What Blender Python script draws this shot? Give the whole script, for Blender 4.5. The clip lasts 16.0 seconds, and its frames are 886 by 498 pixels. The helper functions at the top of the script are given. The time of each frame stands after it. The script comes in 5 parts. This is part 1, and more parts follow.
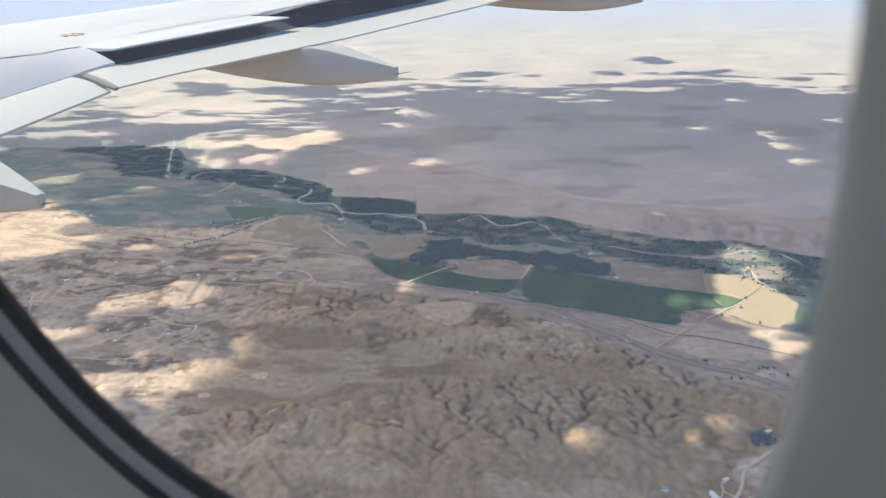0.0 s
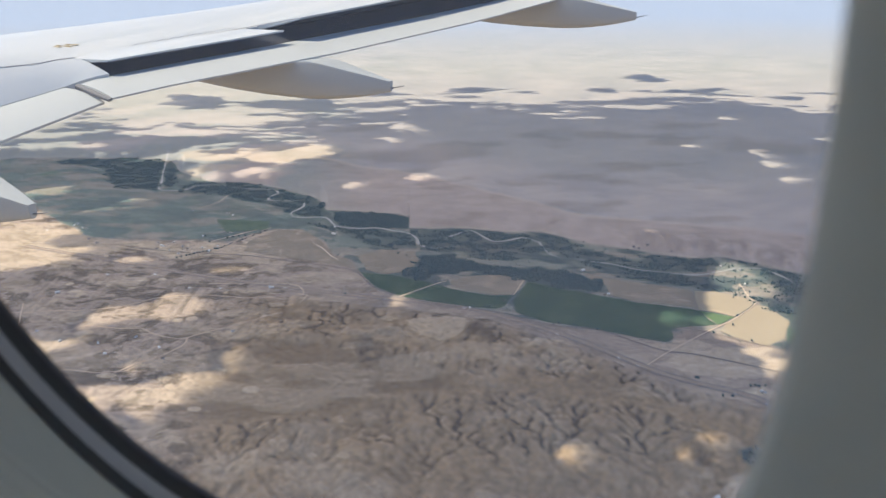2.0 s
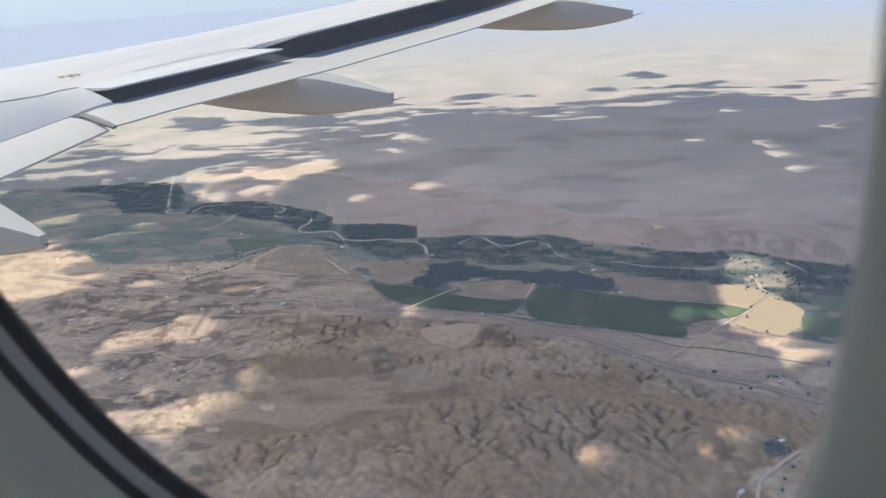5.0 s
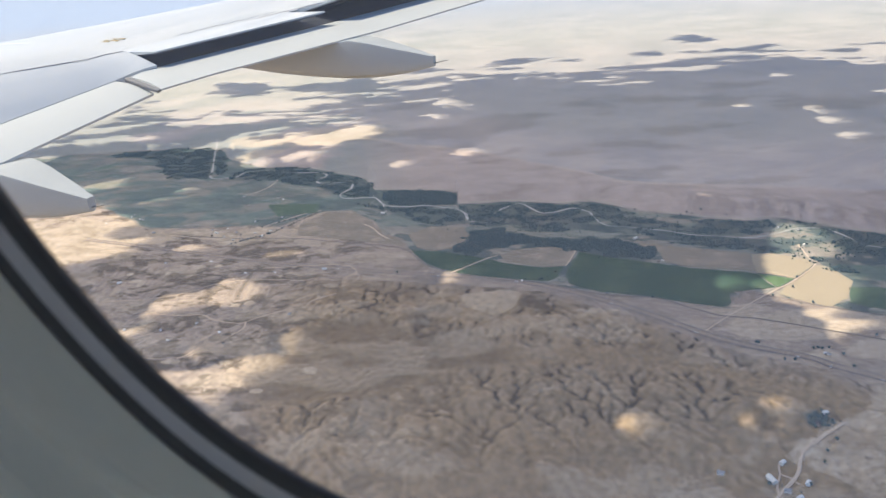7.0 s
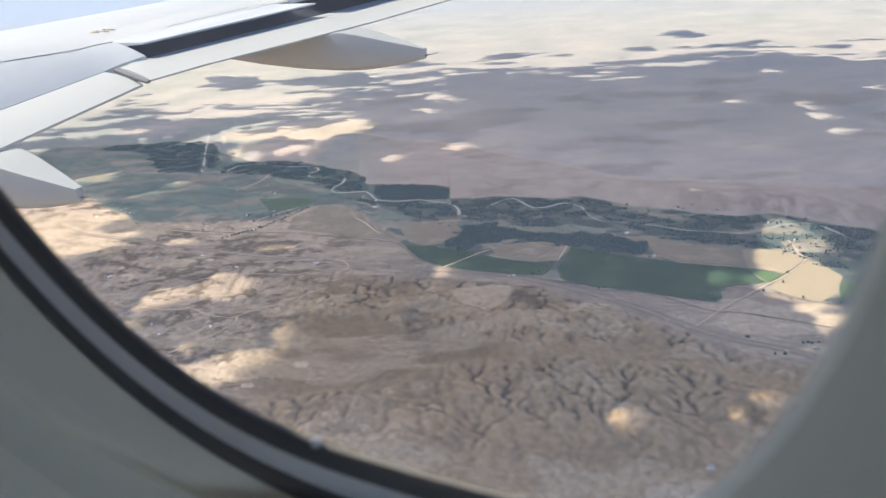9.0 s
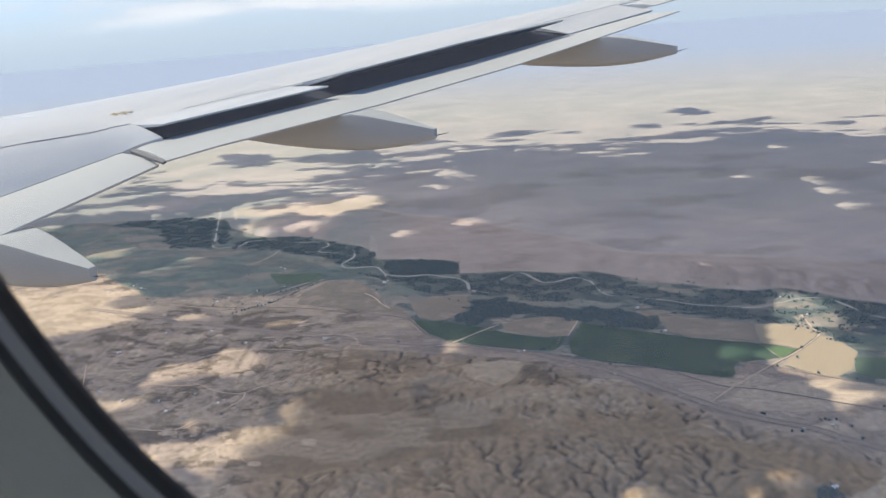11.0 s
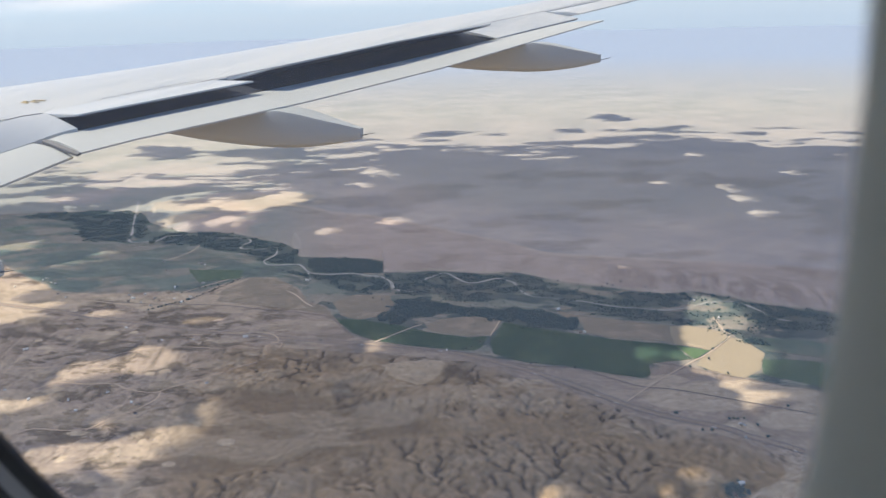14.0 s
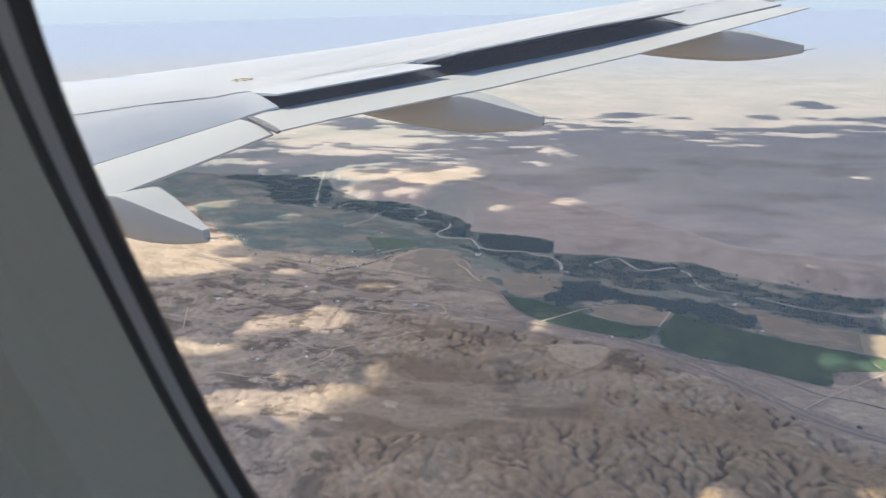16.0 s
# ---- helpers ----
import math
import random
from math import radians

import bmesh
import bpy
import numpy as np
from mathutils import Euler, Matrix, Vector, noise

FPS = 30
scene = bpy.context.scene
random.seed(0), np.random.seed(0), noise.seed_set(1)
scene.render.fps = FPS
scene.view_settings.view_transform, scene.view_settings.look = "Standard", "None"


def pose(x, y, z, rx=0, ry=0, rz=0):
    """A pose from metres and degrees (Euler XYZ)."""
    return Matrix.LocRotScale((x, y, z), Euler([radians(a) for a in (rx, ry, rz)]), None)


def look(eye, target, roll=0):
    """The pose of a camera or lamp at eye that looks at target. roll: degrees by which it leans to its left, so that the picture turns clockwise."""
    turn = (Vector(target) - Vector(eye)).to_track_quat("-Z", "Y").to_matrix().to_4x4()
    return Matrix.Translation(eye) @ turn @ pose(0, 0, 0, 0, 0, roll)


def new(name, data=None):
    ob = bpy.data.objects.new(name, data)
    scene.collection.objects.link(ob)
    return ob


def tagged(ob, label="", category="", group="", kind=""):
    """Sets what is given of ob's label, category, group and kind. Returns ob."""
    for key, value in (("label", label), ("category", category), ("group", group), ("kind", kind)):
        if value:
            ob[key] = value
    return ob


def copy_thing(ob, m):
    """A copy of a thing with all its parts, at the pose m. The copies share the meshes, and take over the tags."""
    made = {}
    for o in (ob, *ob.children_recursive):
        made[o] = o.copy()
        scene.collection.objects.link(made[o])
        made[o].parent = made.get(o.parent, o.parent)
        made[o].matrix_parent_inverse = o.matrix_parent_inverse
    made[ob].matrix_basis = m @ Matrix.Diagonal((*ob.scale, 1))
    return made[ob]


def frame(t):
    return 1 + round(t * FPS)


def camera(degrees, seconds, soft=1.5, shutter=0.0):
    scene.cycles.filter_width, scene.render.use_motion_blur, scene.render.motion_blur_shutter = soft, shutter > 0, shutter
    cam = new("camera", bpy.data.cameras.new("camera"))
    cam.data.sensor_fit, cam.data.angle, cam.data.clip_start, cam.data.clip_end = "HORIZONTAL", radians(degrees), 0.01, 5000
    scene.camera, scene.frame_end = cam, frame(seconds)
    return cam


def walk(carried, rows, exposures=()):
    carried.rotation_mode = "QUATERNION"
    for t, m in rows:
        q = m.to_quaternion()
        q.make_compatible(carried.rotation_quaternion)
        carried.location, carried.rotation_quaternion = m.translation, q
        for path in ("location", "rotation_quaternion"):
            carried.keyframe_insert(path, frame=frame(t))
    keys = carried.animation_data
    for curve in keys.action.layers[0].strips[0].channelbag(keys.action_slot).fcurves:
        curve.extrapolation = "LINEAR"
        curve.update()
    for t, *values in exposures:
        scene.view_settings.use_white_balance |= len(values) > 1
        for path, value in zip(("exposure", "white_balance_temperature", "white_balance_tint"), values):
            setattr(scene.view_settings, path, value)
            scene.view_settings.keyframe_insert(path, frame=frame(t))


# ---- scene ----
cam = camera(57.25, 16.0, soft=1.35)
EXPOSURES = [(0, 0.7, 6030, 10), (0.5, 0.62, 6030, 10), (1, 0.58, 6030, 10), (2, 0.51, 6015, 10), (2.5, 0.64, 6015, 10), (3, 0.46, 6000, 10), (4, 0.42, 6000, 10), (6.5, 0.62, 6030, 10), (8, 0.72, 6030, 10), (10.3, 0.66, 6000, 10), (10.5, 0.52, 6000, 10), (11, 0.33, 5970, 10), (11.5, 0.14, 5970, 10), (12, 0.24, 5970, 10), (13, 0.3, 5970, 10), (14, 0.38, 5970, 10), (14.5, 0.28, 5970, 10), (15, -0.16, 5970, 10), (15.5, 0.28, 5970, 10), (16, 0.5, 6000, 10)]
ALT = 100.0  # the cabin's height over the ground
ROWS = [
    (0.0, 0.0155, -0.0184, 0.0038, -1.79, -20.10, 1.02),
    (0.5, 0.0140, -0.0174, 0.0027, -1.93, -19.48, 1.35),
    (1.0, 0.0178, -0.0123, -0.0062, -2.79, -19.25, 0.41),
    (1.5, 0.0183, -0.0131, -0.0054, -3.46, -18.74, -0.07),
    (2.0, 0.0176, -0.0167, -0.0050, -2.10, -19.05, 0.38),
    (2.5, 0.0179, -0.0125, -0.0060, -2.24, -19.14, 0.90),
    (3.0, 0.0147, -0.0117, -0.0051, -2.89, -17.93, 2.40),
    (3.5, 0.0123, -0.0131, -0.0048, -3.00, -17.81, 3.64),
    (4.0, 0.0108, -0.0176, 0.0031, -3.08, -17.96, 3.84),
    (6.5, 0.0119, -0.0206, -0.0029, -0.30, -20.02, 3.58),
    (7.0, 0.0018, 0.0076, -0.0202, 0.32, -20.69, 4.08),
    (7.5, 0.0134, -0.0154, -0.0078, -0.18, -21.11, 3.84),
    (8.0, 0.0141, -0.0140, -0.0099, -0.40, -21.26, 3.38),
    (10.3, 0.0217, 0.0035, -0.0683, 0.25, -19.41, 4.40),
    (10.5, 0.0150, -0.0038, -0.0407, -0.28, -18.18, 4.83),
    (11.0, 0.0112, -0.0021, -0.0130, 0.45, -15.78, 4.06),
    (11.5, -0.0168, 0.0443, -0.0218, 0.64, -14.16, 3.07),
    (12.0, -0.0371, 0.0625, -0.0138, -0.09, -14.69, 2.83),
    (12.5, -0.0183, 0.0211, 0.0146, -0.17, -15.58, 2.53),
    (13.0, 0.0016, -0.0271, 0.0423, 2.69, -16.33, 3.79),
    (13.5, 0.0090, -0.0237, 0.0336, -0.84, -17.12, 2.51),
    (14.0, 0.0151, -0.0087, 0.0057, -4.38, -16.07, 1.57),
    (14.5, -0.0059, 0.0223, -0.0119, -0.17, -13.81, 4.15),
    (15.0, -0.0210, 0.0289, 0.0072, 3.32, -11.81, 4.34),
    (15.5, -0.0480, 0.0469, 0.0454, 7.06, -14.89, 1.46),
    (16.0, 0.0011, -0.0506, 0.1103, 8.29, -17.30, 1.10),
]
walk(cam, [(t, pose(x, y, ALT + z, 90 + pitch, roll, yaw)) for t, x, y, z, yaw, pitch, roll in ROWS], EXPOSURES)
cam.data.dof.use_dof = True
cam.data.dof.focus_distance = 60.0
cam.data.dof.aperture_fstop = 14.0

# ---- light ----
SUN = Vector((-0.62, 0.2, 0.76)).normalized()
world = bpy.data.worlds.new("sky")
scene.world = world
world.use_nodes = True
wn = world.node_tree
sky = wn.nodes.new("ShaderNodeTexSky")
sky.sky_type, sky.sun_disc = "NISHITA", False
sky.sun_elevation = math.asin(SUN.z)
sky.sun_rotation = math.atan2(SUN.x, SUN.y)
sky.altitude, sky.air_density, sky.dust_density = 2000.0, 1.0, 0.0
sky.ozone_density = 1.2
clear_air = wn.nodes.new("ShaderNodeMix")
clear_air.data_type, clear_air.blend_type = "RGBA", "MULTIPLY"
clear_air.inputs[0].default_value = 1.0
clear_air.inputs[7].default_value = (0.84, 0.87, 0.97, 1)
wn.links.new(sky.outputs[0], clear_air.inputs[6])
sky_co = wn.nodes.new("ShaderNodeTexCoord")
sky_z = wn.nodes.new("ShaderNodeSeparateXYZ")
wn.links.new(sky_co.outputs["Generated"], sky_z.inputs[0])
near_horizon = wn.nodes.new("ShaderNodeMapRange")
near_horizon.inputs["From Min"].default_value, near_horizon.inputs["From Max"].default_value = -0.02, 0.16
near_horizon.inputs["To Min"].default_value, near_horizon.inputs["To Max"].default_value = 0.9, 0.0
near_horizon.interpolation_type = "SMOOTHSTEP"
wn.links.new(sky_z.outputs[2], near_horizon.inputs[0])
haze = wn.nodes.new("ShaderNodeMix")
haze.data_type = "RGBA"
haze.inputs[7].default_value = (2.8, 3.27, 3.85, 1)
wn.links.new(near_horizon.outputs[0], haze.inputs[0])
wn.links.new(clear_air.outputs[2], haze.inputs[6])
# fair-weather clouds and a pale bank low in the sky
def sky_node(kind, **values):
    n = wn.nodes.new(kind)
    for key, value in values.items():
        n.inputs[key].default_value = value
    return n


def sky_range(source, lo, hi, to_lo, to_hi):
    n = sky_node("ShaderNodeMapRange")
    n.interpolation_type = "SMOOTHSTEP"
    for k, v in zip((1, 2, 3, 4), (lo, hi, to_lo, to_hi)):
        n.inputs[k].default_value = v
    wn.links.new(source, n.inputs[0])
    return n.outputs[0]


def sky_math(kind, a, b):
    n = wn.nodes.new("ShaderNodeMath")
    n.operation = kind
    for socket, v in zip(n.inputs, (a, b)):
        if isinstance(v, bpy.types.NodeSocket):
            wn.links.new(v, socket)
        else:
            socket.default_value = v
    return n.outputs[0]


sky_x = sky_z.outputs[0]


def sky_clouds(below, stretch, scale, lo, hi, foot, head, grey_base, white, banks=()):
    """Mixes a layer of clouds over the sky between two heights; banks are where they gather."""
    place = sky_node("ShaderNodeMapping", Scale=(1, 1, stretch))
    wn.links.new(sky_co.outputs["Generated"], place.inputs[0])
    puffs = sky_node("ShaderNodeTexNoise", Scale=scale, Detail=9.0, Roughness=0.56)
    wn.links.new(place.outputs[0], puffs.inputs["Vector"])
    body = puffs.outputs[0]
    for cx, cz, rx, rz, more in banks:
        over_x = sky_math("MULTIPLY", sky_math("SUBTRACT", sky_x, cx), 1 / rx)
        over_z = sky_math("MULTIPLY", sky_math("SUBTRACT", sky_z.outputs[2], cz), 1 / rz)
        away = sky_math("ADD", sky_math("MULTIPLY", over_x, over_x), sky_math("MULTIPLY", over_z, over_z))
        body = sky_math("ADD", body, sky_range(away, 0.0, 1.6, more, 0.0))
    cover = sky_range(body, lo, hi, 0.0, 1.0)
    cover = sky_math("MULTIPLY", cover, sky_range(sky_z.outputs[2], foot[0], foot[1], 0.0, 1.0))
    cover = sky_math("MULTIPLY", cover, sky_range(sky_z.outputs[2], head[0], head[1], 1.0, 0.0))
    grey = sky_node("ShaderNodeMix")
    grey.data_type = "RGBA"
    grey.inputs[6].default_value, grey.inputs[7].default_value = (*grey_base, 1), (*white, 1)
    wn.links.new(sky_range(body, lo + 0.01, hi + 0.07, 0.0, 1.0), grey.inputs[0])
    over = sky_node("ShaderNodeMix")
    over.data_type = "RGBA"
    wn.links.new(cover, over.inputs[0])
    wn.links.new(below, over.inputs[6])
    wn.links.new(grey.outputs[2], over.inputs[7])
    return over.outputs[2]


low_bank = sky_clouds(haze.outputs[2], 7.0, 5.0, 0.34, 0.55, (0.008, 0.03), (0.042, 0.056), (4.0, 4.15, 4.4), (5.3, 5.2, 5.1), [(0.08, 0.034, 0.3, 0.014, 0.12)])
heaps = sky_clouds(low_bank, 2.6, 17.0, 0.535, 0.6, (0.052, 0.064), (0.25, 0.4), (4.3, 4.35, 4.6), (6.6, 6.4, 6.2),
                   [(-0.22, 0.088, 0.12, 0.026, 0.11), (-0.48, 0.068, 0.05, 0.018, 0.10), (-0.39, 0.07, 0.04, 0.012, 0.08), (0.12, 0.075, 0.1, 0.02, 0.06)])
wn.links.new(heaps, wn.nodes["Background"].inputs[0])
wn.nodes["Background"].inputs[1].default_value = 0.165
sun_data = bpy.data.lights.new("sun", "SUN")
sun_data.energy, sun_data.angle, sun_data.color = 5.3, radians(0.42), (1.0, 0.865, 0.675)
sun = new("sun", sun_data)
sun.matrix_world = look(SUN * 900, (0, 0, 0))


# ---- materials ----
def material(name, color, rough=0.7, metal=0.0):
    m = bpy.data.materials.new(name)
    m.use_nodes = True
    b = m.node_tree.nodes["Principled BSDF"]
    b.inputs["Base Color"].default_value = (*color, 1)
    b.inputs["Roughness"].default_value = rough
    b.inputs["Metallic"].default_value = metal
    if rough >= 0.9:
        b.inputs["Specular IOR Level"].default_value = 0.04
    return m


def node(m, kind, **values):
    n = m.node_tree.nodes.new(kind)
    for key, value in values.items():
        n.inputs[key].default_value = value
    return n


def noise_node(m, scale, detail=6.0, rough=0.6, source="Object"):
    co = node(m, "ShaderNodeTexCoord")
    n = node(m, "ShaderNodeTexNoise", Scale=scale, Detail=detail, Roughness=rough)
    m.node_tree.links.new(co.outputs[source], n.inputs["Vector"])
    return n


def ramp(m, source, stops):
    r = node(m, "ShaderNodeValToRGB")
    while len(r.color_ramp.elements) < len(stops):
        r.color_ramp.elements.new(0.5)
    for e, (p, c) in zip(r.color_ramp.elements, stops):
        e.position, e.color = p, (*c, 1)
    m.node_tree.links.new(source, r.inputs[0])
    return r.outputs[0]


def mix(m, fac, a, b, kind="MIX"):
    n = m.node_tree.nodes.new("ShaderNodeMix")
    n.data_type, n.blend_type = "RGBA", kind
    for socket, value in ((n.inputs[0], fac), (n.inputs[6], a), (n.inputs[7], b)):
        if isinstance(value, bpy.types.NodeSocket):
            m.node_tree.links.new(value, socket)
        elif isinstance(value, tuple):
            socket.default_value = (*value, 1)
        else:
            socket.default_value = value
    return n.outputs[2]


def bump(m, source, strength, distance):
    n = node(m, "ShaderNodeBump", Strength=strength, Distance=distance)
    m.node_tree.links.new(source, n.inputs["Height"])
    m.node_tree.links.new(n.outputs[0], m.node_tree.nodes["Principled BSDF"].inputs["Normal"])


def paint(m, color):
    m.node_tree.links.new(color, m.node_tree.nodes["Principled BSDF"].inputs["Base Color"])


def mottled(name, dark, light, scale, rough=0.8, fine=0.3, relief=0.2, depth=0.05, metal=0.0):
    """A surface whose colour varies at two scales, with fine relief."""
    m = material(name, light, rough, metal)
    big = noise_node(m, scale, 5)
    small = noise_node(m, scale * 9, 5)
    c = mix(m, big.outputs[0], dark, light)
    c = mix(m, fine, c, ramp(m, small.outputs[0], [(0.3, dark), (0.7, light)]))
    paint(m, c)
    if relief:
        bump(m, small.outputs[0], relief, depth)
    return m


WING_PAINT = mottled("wing_paint", (0.49, 0.50, 0.475), (0.56, 0.57, 0.54), 0.9, 0.36, 0.25, 0.03, 0.002)


def add_sheen_streaks(m, tint, amount):
    """Faint bluish streaks painted on the wing as its sheen of reflected clouds."""
    b = m.node_tree.nodes["Principled BSDF"]
    old = b.inputs["Base Color"].links[0].from_socket
    co = node(m, "ShaderNodeTexCoord")
    turn = node(m, "ShaderNodeMapping", Rotation=(0, 0, radians(16)), Scale=(0.35, 3.2, 1.0))
    n = node(m, "ShaderNodeTexNoise", Scale=1.3, Detail=7.0, Roughness=0.65)
    m.node_tree.links.new(co.outputs["Object"], turn.inputs[0])
    m.node_tree.links.new(turn.outputs[0], n.inputs["Vector"])
    paint(m, mix(m, ramp(m, n.outputs[0], [(0.42, (0, 0, 0)), (0.66, (amount, amount, amount))]), old, tint))


add_sheen_streaks(WING_PAINT, (0.37, 0.4, 0.41), 0.75)
FLAP_PAINT = mottled("flap_paint", (0.42, 0.43, 0.395), (0.48, 0.49, 0.45), 1.2, 0.4, 0.25, 0.03, 0.002)
FAIRING_PAINT = mottled("fairing_paint", (0.34, 0.355, 0.33), (0.41, 0.425, 0.395), 1.6, 0.45, 0.3, 0.05, 0.003)
# near-black colour stands in for the shade below the spoilers
SPOILER_SHADE = mottled("spoiler_shade", (0.014, 0.016, 0.02), (0.032, 0.035, 0.04), 2.5, 0.6, 0.5, 0.2, 0.01)
SEAM = mottled("seam_and_gap_dark", (0.05, 0.05, 0.055), (0.12, 0.12, 0.12), 4.0, 0.7)
YELLOW = mottled("yellow_mark_paint", (0.5, 0.34, 0.1), (0.6, 0.44, 0.17), 9.0, 0.6)
RUBBER = mottled("black_rubber", (0.08, 0.077, 0.072), (0.115, 0.111, 0.104), 30.0, 0.55, 0.4, 0.1, 0.001)
RUBBER_GREY = mottled("grey_rubber", (0.62, 0.61, 0.585), (0.7, 0.69, 0.66), 30.0, 0.6, 0.4, 0.1, 0.001)
PLASTIC = mottled("cabin_plastic", (0.74, 0.73, 0.61), (0.8, 0.79, 0.66), 14.0, 0.9, 0.3, 0.08, 0.0006)
PLASTIC.node_tree.nodes["Principled BSDF"].inputs["Specular IOR Level"].default_value = 0.15
CABIN = mottled("cabin_lining", (0.74, 0.73, 0.69), (0.82, 0.81, 0.77), 6.0, 0.8)
CARPET = mottled("cabin_carpet", (0.05, 0.06, 0.09), (0.09, 0.1, 0.13), 20.0, 0.95)
PLUG_WHITE = mottled("pale_plug", (0.5, 0.49, 0.47), (0.6, 0.59, 0.57), 60.0, 0.4)
STENCIL = mottled("stencil_paint", (0.3, 0.31, 0.33), (0.38, 0.39, 0.41), 8.0, 0.6)
STEEL = material("wick_metal", (0.12, 0.12, 0.12), 0.5, 0.6)


def pane_material():
    m = bpy.data.materials.new("acrylic_pane")
    m.use_nodes = True
    t = m.node_tree
    t.nodes.remove(t.nodes["Principled BSDF"])
    clear = t.nodes.new("ShaderNodeBsdfTransparent")
    clear.inputs[0].default_value = (0.97, 0.975, 0.97, 1)
    gloss = t.nodes.new("ShaderNodeBsdfGlossy")
    gloss.inputs["Roughness"].default_value = 0.02
    # translucent veil added to the pane in place of haze in the air
    haze_scatter = t.nodes.new("ShaderNodeBsdfTranslucent")
    haze_scatter.inputs[0].default_value = (0.9, 0.92, 0.95, 1)
    grain = noise_node(m, 18.0, 4)
    level = t.nodes.new("ShaderNodeMapRange")
    level.inputs["To Min"].default_value, level.inputs["To Max"].default_value = 0.042, 0.062
    t.links.new(grain.outputs[0], level.inputs[0])
    veil = t.nodes.new("ShaderNodeMixShader")
    t.links.new(level.outputs[0], veil.inputs[0])
    t.links.new(clear.outputs[0], veil.inputs[1])
    t.links.new(haze_scatter.outputs[0], veil.inputs[2])
    out = t.nodes.new("ShaderNodeMixShader")
    out.inputs[0].default_value = 0.02
    t.links.new(veil.outputs[0], out.inputs[1])
    t.links.new(gloss.outputs[0], out.inputs[2])
    t.links.new(out.outputs[0], t.nodes["Material Output"].inputs[0])
    return m


PANE = pane_material()


def cloud_material(name, solid, glow, tint):
    m = bpy.data.materials.new(name)
    m.use_nodes = True
    t = m.node_tree
    t.nodes.remove(t.nodes["Principled BSDF"])
    top = t.nodes.new("ShaderNodeBsdfDiffuse")
    top.inputs[0].default_value = (0.96, 0.96, 0.96, 1)
    through_light = t.nodes.new("ShaderNodeBsdfTranslucent")
    through_light.inputs[0].default_value = (*tint, 1)
    body = t.nodes.new("ShaderNodeMixShader")
    body.inputs[0].default_value = glow
    t.links.new(top.outputs[0], body.inputs[1])
    t.links.new(through_light.outputs[0], body.inputs[2])
    thin = t.nodes.new("ShaderNodeBsdfTransparent")
    out = t.nodes.new("ShaderNodeMixShader")
    out.inputs[0].default_value = solid
    t.links.new(thin.outputs[0], out.inputs[1])
    t.links.new(body.outputs[0], out.inputs[2])
    t.links.new(out.outputs[0], t.nodes["Material Output"].inputs[0])
    return m


CLOUD = cloud_material("cloud_layer", 0.95, 0.25, (0.88, 0.83, 0.76))
thickness = node(CLOUD, "ShaderNodeAttribute")
thickness.attribute_name = "thickness"
CLOUD.node_tree.links.new(thickness.outputs["Fac"], CLOUD.node_tree.nodes["Material Output"].inputs[0].links[0].from_node.inputs[0])


# ---- numbers for the land ----
def lattice(ix, iy, seed):
    h = (ix.astype(np.int64) * 374761393 + iy.astype(np.int64) * 668265263 + seed * 1442695041) & 0x7FFFFFFF
    h = ((h ^ (h >> 13)) * 1274126177) & 0x7FFFFFFF
    return ((h ^ (h >> 16)) & 0xFFFF) / 65535.0


def value_noise(x, y, seed):
    ix, iy = np.floor(x), np.floor(y)
    fx, fy = x - ix, y - iy
    fx, fy = fx * fx * (3 - 2 * fx), fy * fy * (3 - 2 * fy)
    a, b = lattice(ix, iy, seed), lattice(ix + 1, iy, seed)
    c, d = lattice(ix, iy + 1, seed), lattice(ix + 1, iy + 1, seed)
    return (a * (1 - fx) + b * fx) * (1 - fy) + (c * (1 - fx) + d * fx) * fy


def fractal(x, y, size, seed, octaves=4, gain=0.5):
    total, amount, norm = 0, 1.0, 0.0
    for k in range(octaves):
        total = total + amount * value_noise(x / size * 2**k + 17.3 * k, y / size * 2**k - 9.1 * k, seed + k)
        norm += amount
        amount *= gain
    return total / norm


def smooth(a, b, v):
    k = np.clip((v - a) / (b - a), 0, 1)
    return k * k * (3 - 2 * k)


TOP_X = [-420, -300, -236, -230, -210, -175.9, -141.7, -132.6, -124.4, -101.1, -83.7, -64.8, -45.1, -39.5, -24.3, -7.0, -2.9, -2.8, 6.9, 18.3, 35.9, 49.3, 57.2, 64.2, 79.2, 91.5, 100.3, 112.3, 121.4, 128.0, 142.5, 171.5, 300]
TOP_Y = [545, 478, 453, 461, 460, 457, 451, 444, 422, 398, 396, 383, 364, 345, 341, 336, 332, 316, 315, 315, 308, 308, 302, 293.6, 285.4, 277.9, 273.8, 273.6, 266.4, 259.4, 251.3, 230.1, 150]
BOT_X = [-420, -300, -213, -190.7, -165.0, -143.1, -128.0, -113.4, -90.5, -73.8, -66.2, -57.1, -46.4, -35.5, -31.2, -23.4, -19.7, -13.4, -6.8, 9.3, 26.3, 38.4, 49.5, 62.0, 70.9, 73.8, 80.0, 92.5, 104.3, 112.8, 135.2, 300]
BOT_Y = [470, 440, 403, 386, 350, 326, 311, 308, 307, 303, 311, 319, 317, 299.5, 285.7, 278.2, 266.0, 251.7, 244.2, 235.3, 229.2, 219.0, 216.2, 207.8, 204.8, 210.1, 214.0, 204.9, 196.7, 193.2, 175.1, 80]
HWY_X = [-420, -151.6, -116.9, -80.8, -55.0, -38.8, -21.5, -5.0, 16.0, 25.7, 31.8, 40.4, 48.2, 57.5, 62.0, 68.8, 80.0, 83.6, 89.4, 105.9, 300]
